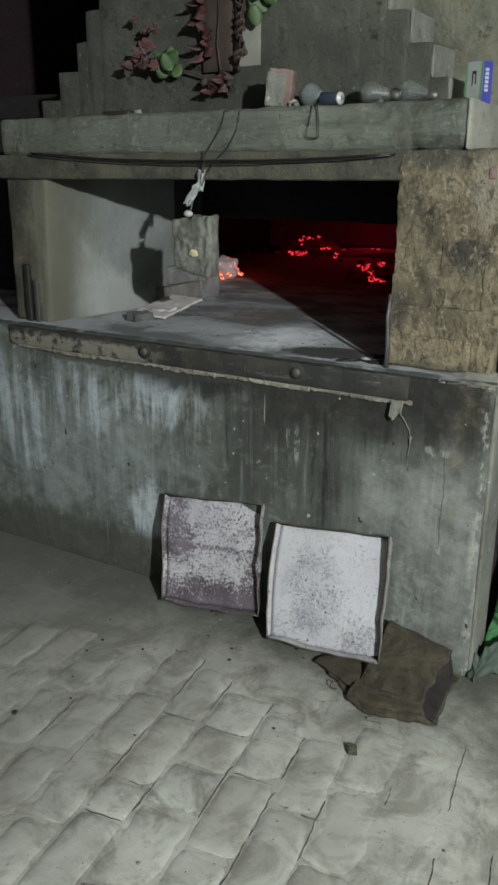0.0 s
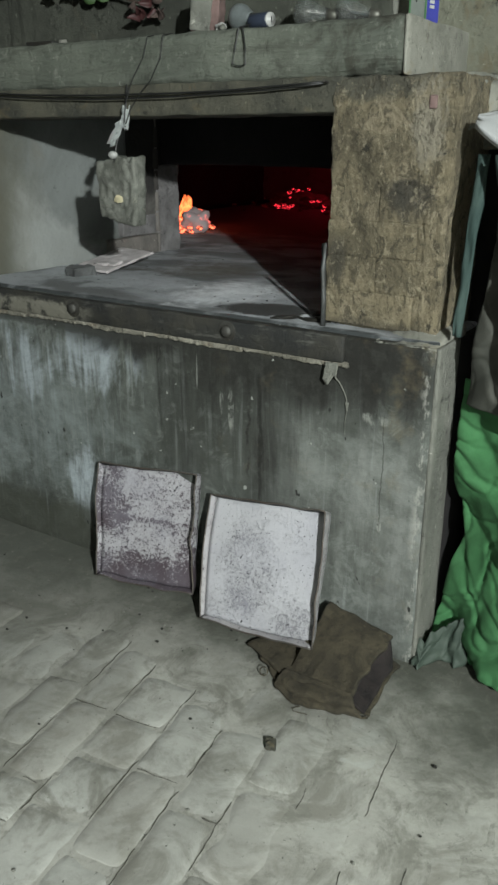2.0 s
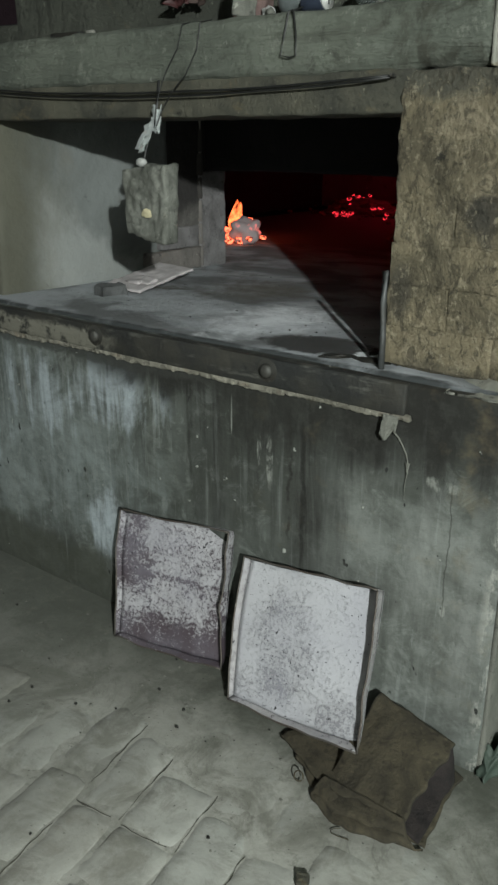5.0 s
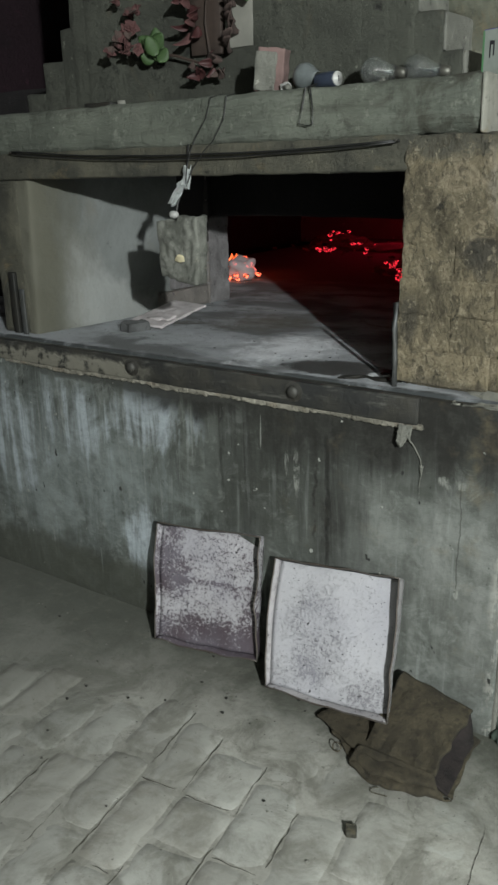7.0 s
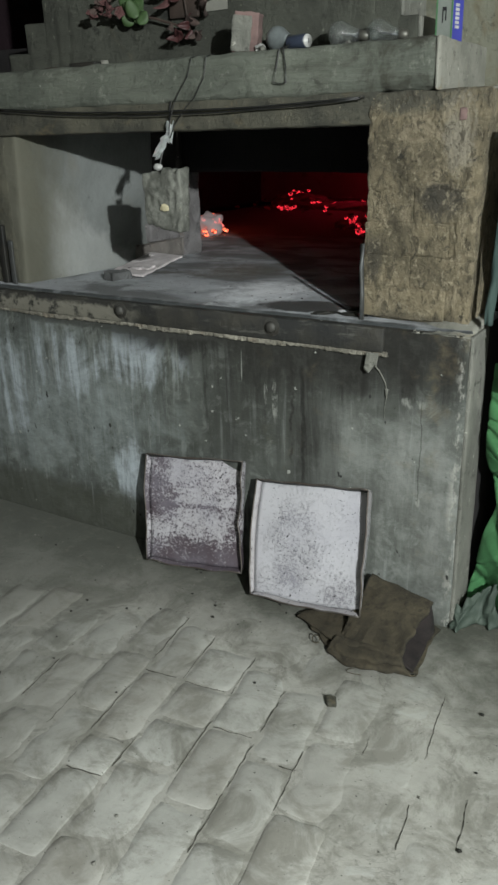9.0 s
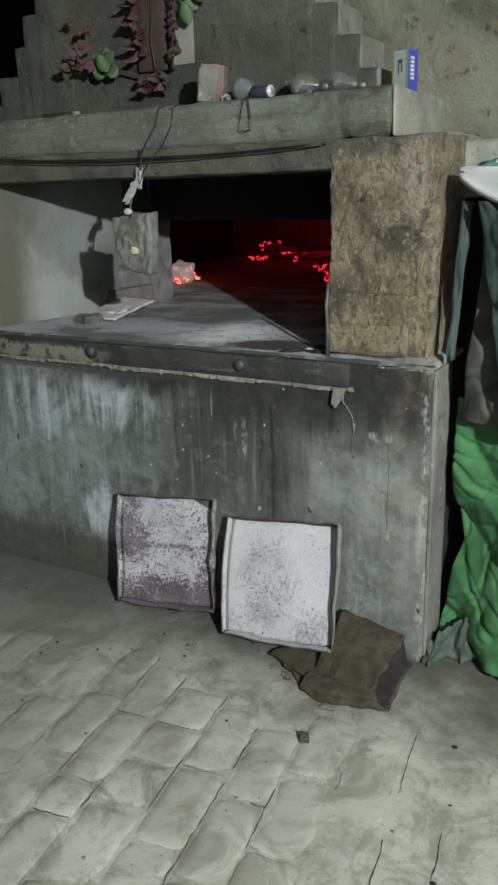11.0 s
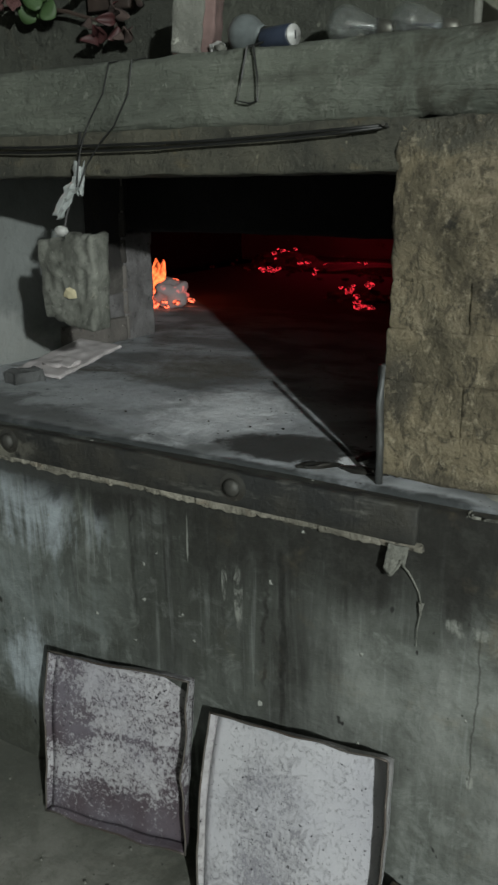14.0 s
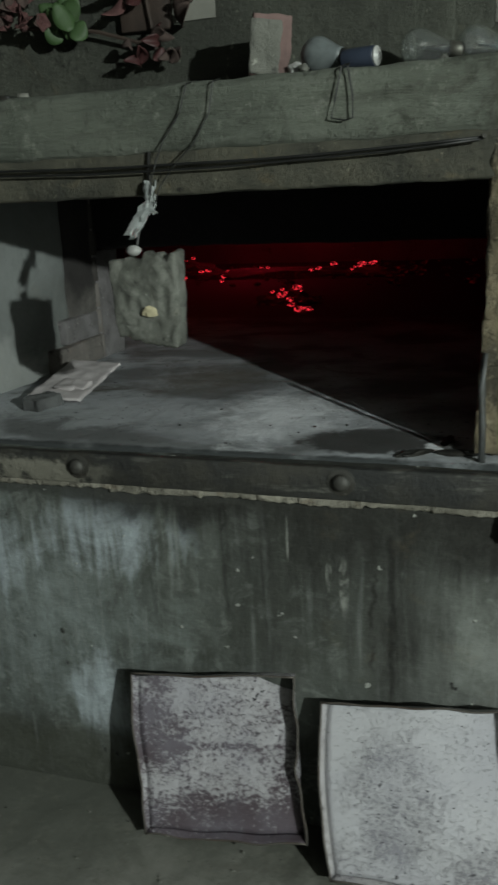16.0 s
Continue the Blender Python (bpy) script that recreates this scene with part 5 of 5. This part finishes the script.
stub = thing("chalk_stub", "pale stub lying beside the tin", "stub", (-0.665, 0.14, TOP + 0.008), (0, 90, 30))
part("stub_body", lathe([(0, 0), (0.009, 0), (0.009, 0.02), (0, 0.022)], 12), M["paper"], stub, "", True)
twig = thing("twig", "thin dark twig lying on the shelf", "twig", (-0.86, 0.14, TOP + 0.003))
part("twig_body", tube([(-0.07, 0.01, 0), (-0.02, 0, 0.003), (0.05, 0.005, 0.001)], 0.003, 6), M["wood"], twig)


# ---- garland over the shelf ----
def leaf_mesh(length, width, fold, curl):
    def fn(u, v):
        w = width * (math.sin(math.pi * min(0.98, u * 0.93 + 0.05)) ** 0.75)
        s = v - 0.5
        return Vector((w * s * 2 * 0.5, fold * abs(s) * w * 2 - curl * length * u * u, length * u))
    return sheet(fn, 8, 4, 0.0012)


garland = thing("paper_flower", "faded pink paper flowers with green leaves on the breast", "flower")
rnd = random.Random(31)
for k in range(13):
    head = Vector((-0.675 + rnd.gauss(0, 0.03), 0.2 + rnd.uniform(-0.03, 0.03), 1.665 + rnd.gauss(0, 0.045)))
    bloom = part("bloom", blob(0.009, k, 0.3, (1, 1, 1), 1), M["petal"], garland)
    bloom.matrix_basis = pose(*head, rnd.uniform(30, 120), 0, rnd.uniform(-60, 60))
    for j in range(5):
        pet = part("petal", leaf_mesh(rnd.uniform(0.018, 0.028), 0.024, 0.3, 0.3), M["petal" if rnd.random() < 0.75 else "dry"], bloom, "", True)
        pet.matrix_basis = pose(0, 0, 0, 35, 0, 0) if j == 0 else Matrix.Rotation(2 * math.pi * j / 5, 4, "Z") @ pose(0, 0, 0, rnd.uniform(30, 65), 0, 0)
for k in range(9):
    lf = part("leaf", leaf_mesh(rnd.uniform(0.035, 0.06), 0.04, 0.12, 0.12), M["leaf"], garland, "", True)
    lf.matrix_basis = pose(-0.585 + rnd.uniform(-0.03, 0.03), 0.21 + rnd.uniform(-0.02, 0.02), 1.64 + rnd.uniform(-0.025, 0.02), rnd.uniform(-30, 20), rnd.uniform(-70, 60), rnd.uniform(-40, 40))
part("stem", tube([(-0.69, 0.22, 1.65), (-0.6, 0.225, 1.645), (-0.52, 0.23, 1.63), (-0.44, 0.235, 1.605), (-0.4, 0.24, 1.6)], 0.004, 6), M["wood"], garland)

board = thing("decorated_board", "dark wooden board with a pale paper hung on the breast", "board", (-0.42, 0.262, 1.625))
part("board_body", lump(-0.06, 0.045, -0.02, 0.0, 0, 0.34, 0.03, 0.002, 0.003, 12), M["wood"], board, "", True)
part("paper_sheet", lump(0.046, 0.135, -0.004, 0.0, 0.012, 0.3, 0.02, 0.0015, 0.001, 12), M["paper"], board, "yellowed paper strip", True)
wreath = thing("dried_garland", "hanging garland of dried pink leaves and red foil", "garland")
for k in range(11):
    d = part("dried_leaf", leaf_mesh(0.075, 0.03, 0.5, 0.35), M["dry"], wreath, "", True)
    d.matrix_basis = pose(-0.315 + 0.006 * (k % 3), 0.2, 1.655 + 0.019 * k, 35, 90 + rnd.uniform(15, 45), 180 + rnd.uniform(-15, 15))
for k in range(16):
    d = part("foil_leaf", leaf_mesh(rnd.uniform(0.035, 0.06), 0.032, 0.4, 0.4), M["petal_red" if k % 3 else "petal"], wreath, "", True)
    d.matrix_basis = pose(-0.46 + rnd.uniform(-0.02, 0.035), 0.215, 1.68 + 0.013 * k, rnd.uniform(10, 60), rnd.uniform(100, 230), rnd.uniform(-30, 30))
for k in range(12):
    d = part("dried_leaf", leaf_mesh(rnd.uniform(0.025, 0.04), 0.022, 0.5, 0.4), M["dry" if k % 2 else "petal_red"], wreath, "", True)
    d.matrix_basis = pose(-0.4 + rnd.gauss(0, 0.022), 0.215, 1.585 + rnd.uniform(-0.03, 0.04), rnd.uniform(0, 80), rnd.uniform(0, 360), rnd.uniform(-60, 60))
for k in range(7):
    d = part("leaf", leaf_mesh(rnd.uniform(0.045, 0.06), 0.042, 0.12, 0.12), M["leaf"], wreath, "dusty green leaf", True)
    d.matrix_basis = pose(-0.27 + rnd.uniform(-0.03, 0.02), 0.215, 1.79 + 0.016 * k, rnd.uniform(-10, 30), rnd.uniform(60, 200), rnd.uniform(-40, 40))
part("stem", tube([(-0.4, 0.235, 1.57), (-0.42, 0.235, 1.7), (-0.41, 0.235, 1.86)], 0.004, 6), M["wood"], wreath)

# ---- sacks beside the oven ----
curtain = thing("sack_curtain", "curtain of sewn green and grey woven sacks over stacked goods", "sack curtain")


def ridge_wave(s):
    """A triangular wave: flat facets that meet in sharp creases."""
    return abs((s % 2.0) - 1.0) - 0.5


def hung(x0, x1, z0, z1, fold, seed, left, lift=0.0, crease=1.0):
    """A hanging panel: left(z) shifts its edge, folds and sharp creases run over it."""
    def fn(u, v):
        z = z1 + (z0 - z1) * v
        x = x0 + (x1 - x0) * u + left(z) * (1 - u) ** 2
        y = 0.06 - 0.58 * (x - 0.66) - lift + fold * math.sin(x * 30 + seed + 3.0 * wob(z * 3, seed)) * (0.4 + 0.6 * v) + 0.028 * wob(x * 5, z * 4, seed)
        warp = 1.3 * wob(x * 4.5, z * 4, seed + 2)
        for k, (a, b, size) in enumerate(((9, 6, 0.03), (-7, 12, 0.026), (15, -10, 0.014))):
            gate = min(1.0, max(0.0, 0.5 + 1.6 * wob(x * 3 + k, z * 3, seed + 3 * k)))
            y += crease * size * gate * ridge_wave(a * x + b * z + warp * (1 + 0.3 * k) + k)
        for deep_in, thin, p, q in ((0.012, 15, 4.0 * x + 1.5 * z, 4.0 * z - x), (0.009, 13, 7.0 * x - 3 * z, 5.0 * z + 3 * x), (0.006, 10, 12 * x + 5 * z, 9 * z - 4 * x)):
            y += crease * deep_in * (1 - min(1.0, thin * abs(wob(p, q, seed + thin))))
        y += 0.004 * wob(x * 17, z * 13, seed) + 0.0015 * wob(x * 50, z * 36, seed)
        return Vector((x, y, max(z, 0.008)))
    return sheet(fn, max(6, int(190 * (x1 - x0))), int(200 * (z1 - z0)), 0.0015)


part("green_panel", hung(0.59, 1.5, 0.02, 0.745, 0.012, 1.0, lambda z: 0.034 * math.exp(-((z - 0.36) / 0.08) ** 2) - 0.025 * math.exp(-((z - 0.06) / 0.08) ** 2)), M["tarp_green"], curtain, "bright green woven panel", True)
part("grey_panel", hung(0.615, 0.86, 0.7, 1.225, 0.01, 4.0, lambda z: 0.09 * (z - 0.72), 0.03, 0.6), M["tarp_grey"], curtain, "dusty grey-brown panel", True)
part("blue_panel", hung(0.70, 1.5, 0.71, 1.235, 0.012, 2.2, lambda z: 0.2 * (0.95 - z), 0.08, 0.7), M["tarp_blue"], curtain, "faded blue-green panel", True)
part("edge_strip", sheet(lambda u, v: Vector((0.59 - 0.02 * v + 0.026 * u * (1 - 0.25 * v) + 0.004 * wob(v * 6, 2.0), 0.035 + 0.01 * wob(v * 5, u * 2) + 0.008 * abs(u - 0.5), 1.235 - 0.38 * v)), 8, 40, 0.002), M["tarp_blue"], curtain, "narrow blue-green strip", True)
part("filling", lump(0.7, 1.5, 0.16, 0.6, 0.0, 1.23, 0.08, 0.02, 0.03, 4), M["tarp_grey"], curtain, "", True)
part("foot_piece", sheet(lambda u, v: Vector((0.556 + 0.12 * u + 0.01 * wob(u * 5, v * 3), -0.012 + 0.078 * u + 0.035 * v - 0.02 * math.sin(9 * u) * (1 - 0.5 * v) + 0.012 * wob(u * 8, v * 4), 0.005 + (0.045 + 0.1 * u + 0.02 * wob(u * 9, 1)) * v + 0.006 * wob(u * 14, v * 8, 3) * v)), 34, 20, 0.004), M["tarp_hem"], curtain, "trailing grey-green hem", True)

sack = thing("flour_sack", "white woven sack with a green printed band lying folded", "sack")


def sack_top(u, v):
    open_ = min(1.0, 0.04 + 6.0 * u) ** 0.7
    x = 0.578 + 0.9 * u
    y = 0.05 - 0.27 * u + (0.1 - 0.2 * v) * open_ + 0.01 * wob(x * 6, v * 5)
    z = 1.305 + (0.04 - 0.115 * v + 0.025 * math.sin(math.pi * v)) * open_ - 0.01 * u + 0.006 * wob(x * 12, v * 6, 2)
    return Vector((x, y, z))


part("sack_body", sheet(sack_top, 50, 20, -0.012), M["sack_white"], sack, "", True)


def lifted(u, v, d=0.003):
    return sack_top(u, v) + Vector((0, -0.75, 0.65)) * d


part("green_band", sheet(lambda u, v: lifted(0.05 + 0.85 * u, 0.2 + 0.3 * v + 0.12 * u), 30, 6, 0.0006), M["print_green"], sack, "green printed band", True)
for k in range(9):
    part("print_bar", sheet(lambda u, v: lifted(0.09 + 0.034 * k + 0.02 * u, 0.27 + 0.17 * v + 0.005 * k, 0.0048), 3, 3, 0.0004), M["sack_white"], sack, "", True)

scrap = thing("paper_scrap", "crumpled pale paper scrap on the wall ledge", "paper", (0.78, 0.44, 1.386))
part("scrap_body", blob(0.03, 4.0, 0.5, (1.6, 0.8, 0.35), 2), M["paper"], scrap)

# ---- floor pieces ----
stone_bit = thing("brick_chip", "small brown brick chip on the floor", "chip", (0.406, -0.453, 0.004), (0, 0, 30))
part("chip_body", lump(-0.012, 0.012, -0.014, 0.014, -0.004, 0.012, 0.008, 0.003, 0.003, 40), M["jamb"], stone_bit)
rnd = random.Random(77)
for k in range(110):
    px, py = (rnd.uniform(-0.9, 1.2), -rnd.uniform(0.12, 1.3)) if k < 34 else (rnd.uniform(-0.9, 0.5), -0.08 - abs(rnd.gauss(0, 0.22)))
    r = rnd.choice((0.002, 0.003, 0.0035, 0.005, 0.007)) if k < 34 else rnd.choice((0.0015, 0.002, 0.003, 0.004))
    dark = rnd.random() < 0.45
    bit = part("pebble", blob(r, k * 1.3, 0.5, (1.2, 1, 0.7), 1), M["band" if dark else "paper"], None, "black charcoal crumb on the floor" if dark else "pale mortar crumb on the floor")
    bit.matrix_basis = pose(px, py, 0.002 + r * 0.4)
    tagged(bit, category="crumb", group="crumbs on the floor")

TURN = 7.5
across = Vector((math.cos(radians(TURN)), math.sin(radians(TURN)), 0))
along = Vector((-math.sin(radians(TURN)), math.cos(radians(TURN)), 0))
# joints between the courses, and the known cross joints of the courses before the trays
LINES = [-0.268 - 0.122 * k for k in range(9, 0, -1)] + [-0.268, -0.155, -0.042, 0.098, 0.22, 0.336, 0.461, 0.593] + [0.593 + 0.122 * k for k in range(1, 6)]
CROSS = {9: (-0.98, -0.74, -0.5), 10: (-0.917, -0.805, -0.553, -0.32), 11: (-0.846, -0.7, -0.559, -0.4), 12: (-0.918, -0.683, -0.448), 13: (-0.98, -0.743, -0.476), 14: (-0.86, -0.62, -0.39), 15: (-0.98, -0.74, -0.5)}
rnd = random.Random(5)


def paver(wide, length, seed):
    """A worn floor brick with rubbed corners and wandering edges."""
    bm = lump(-wide / 2, wide / 2, -length / 2, length / 2, -0.04, 0.0, 0.024, 0.0016, 0.001, 19, seed)
    for v in bm.verts:
        ax, ay = abs(v.co.x) / (wide / 2), abs(v.co.y) / (length / 2)
        if ax > 0.6 and ay > 0.75:
            v.co.x *= 1 - 0.08 * (ax - 0.6) * (ay - 0.75) / 0.1
            v.co.y *= 1 - 0.05 * (ax - 0.6) * (ay - 0.75) / 0.1
        v.co.x += 0.006 * wob(v.co.y * 18, seed) * ax
        v.co.y += 0.006 * wob(v.co.x * 26, seed, 2) * ay
        if v.co.z > -0.01:
            v.co.z -= 0.003 * (max(0.0, max(ax, ay) - 0.72) / 0.28) ** 2
    return bm


for col, (r0, r1) in enumerate(zip(LINES, LINES[1:])):
    cuts_at = list(CROSS.get(col, (-0.72 + rnd.uniform(-0.11, 0.11),)))
    while cuts_at[0] > -2.2:
        cuts_at.insert(0, cuts_at[0] - 0.236 + rnd.uniform(-0.012, 0.012))
    while cuts_at[-1] < 0.1:
        cuts_at.append(cuts_at[-1] + 0.236 + rnd.uniform(-0.012, 0.012))
    for c0, c1 in zip(cuts_at, cuts_at[1:]):
        p = across * (r0 + r1) / 2 + along * (c0 + c1) / 2
        if p.y > -0.2 or p.x > 1.3 or p.x < -1.4 or p.y < -1.9:
            continue
        sunk = 0.0016 * rnd.random() + (0.004 * (p.y + 0.45) / 0.2 if p.y > -0.45 else 0) + (0.0022 if p.x > 0.6 else 0.001 if p.x < -0.2 else 0)
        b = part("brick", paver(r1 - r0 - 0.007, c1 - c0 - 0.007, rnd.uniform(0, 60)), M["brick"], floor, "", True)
        b.matrix_basis = pose(p.x, p.y, 0.0019 - sunk, rnd.uniform(-0.25, 0.25), rnd.uniform(-0.35, 0.35), TURN + rnd.uniform(-1.2, 1.2))

# dark strips laid for the shade in open joints: course joint, from, to
bm_all = bmesh.new()


def grit(at, side, wide, steps, seed):
    """A broken dark strip for a joint's shaded gap: at(u) runs along the joint, side points across it."""
    last = None
    for i in range(steps + 1):
        u = i / steps
        body = max(0.0, wob(u * steps * 0.23, seed) + 0.3) * min(1.0, 6 * u, 6 * (1 - u) + 0.05)
        mid = at(u) + side * 0.005 * wob(u * steps * 0.12, seed + 4)
        a = wide * (0.12 + 0.9 * body) * (0.6 + 0.8 * abs(wob(i * 0.9, seed + 7)))
        b = wide * (0.12 + 0.9 * body) * (0.6 + 0.8 * abs(wob(i * 0.9, seed + 11)))
        ring = [bm_all.verts.new(mid + side * dx + Vector((0, 0, dz + 0.0012 * wob(i * 0.3, seed)))) for dx, dz in ((-a, -0.004), (-a * 0.4, 0.0006), (b * 0.4, 0.0006), (b, -0.004))]
        if last:
            for k in range(3):
                bm_all.faces.new((last[k], last[k + 1], ring[k + 1], ring[k]))
        last = ring


for k, (r, c0, c1, wide) in enumerate(((0.22, -1.02, -0.86, 0.007), (0.22, -0.84, -0.7, 0.005), (0.22, -0.66, -0.5, 0.008), (0.336, -0.86, -0.68, 0.006), (0.098, -0.84, -0.66, 0.005), (0.461, -0.64, -0.58, 0.004), (0.593, -0.6, -0.36, 0.005), (0.593, -0.86, -0.74, 0.005), (0.7, -0.82, -0.68, 0.005),
                                       (-0.042, -0.88, -0.78, 0.005), (-0.155, -0.8, -0.62, 0.004), (-0.155, -0.5, -0.3, 0.003), (-0.268, -0.82, -0.7, 0.005), (-0.39, -0.76, -0.6, 0.004), (-0.042, -0.55, -0.36, 0.003), (0.098, -0.56, -0.4, 0.003))):
    grit(lambda u: across * r + along * (c0 + (c1 - c0) * u), across, wide * 0.55, int(260 * (c1 - c0)), k * 3.7)
for k, (c, r0, r1, wide) in enumerate(((-0.917, -0.14, -0.05, 0.005), (-0.683, 0.11, 0.21, 0.005), (-0.553, -0.15, -0.06, 0.005), (-0.559, -0.03, 0.08, 0.003), (-0.743, 0.3, 0.34, 0.004), (-0.805, -0.1, -0.06, 0.004))):
    grit(lambda u: across * (r0 + (r1 - r0) * u) + along * c, along, wide * 0.55, int(260 * (r1 - r0)), k * 5.1 + 80)
tagged(part("joint_dark", bm_all, M["grit"], None, "dark strips for the shaded open brick joints"), category="grit", kind="stuff")


# ---- what moves ----
def motions():
    """The flames lick up and down over the coals."""
    for k, (ob, (fx, fy, fz)) in enumerate(FLAMES):
        rows = []
        for i in range(41):
            t = 0.4 * i
            lift = 0.0 if 1.5 < t < 6.9 or 12.5 < t < 14.3 else -0.13
            rows.append((t, pose(fx + 0.008 * wob(t * 1.9, k * 5.0), fy + 0.006 * wob(t * 1.7, k * 7.0, 3), fz + lift + 0.03 * wob(t * 2.3, k * 3.0, 6), 8 * wob(t, k * 2.0), 14 * wob(t * 2.1, k * 4.0, 9), 30 * wob(t * 1.3, k * 6.0, 2))))
        walk(ob, rows)


motions()
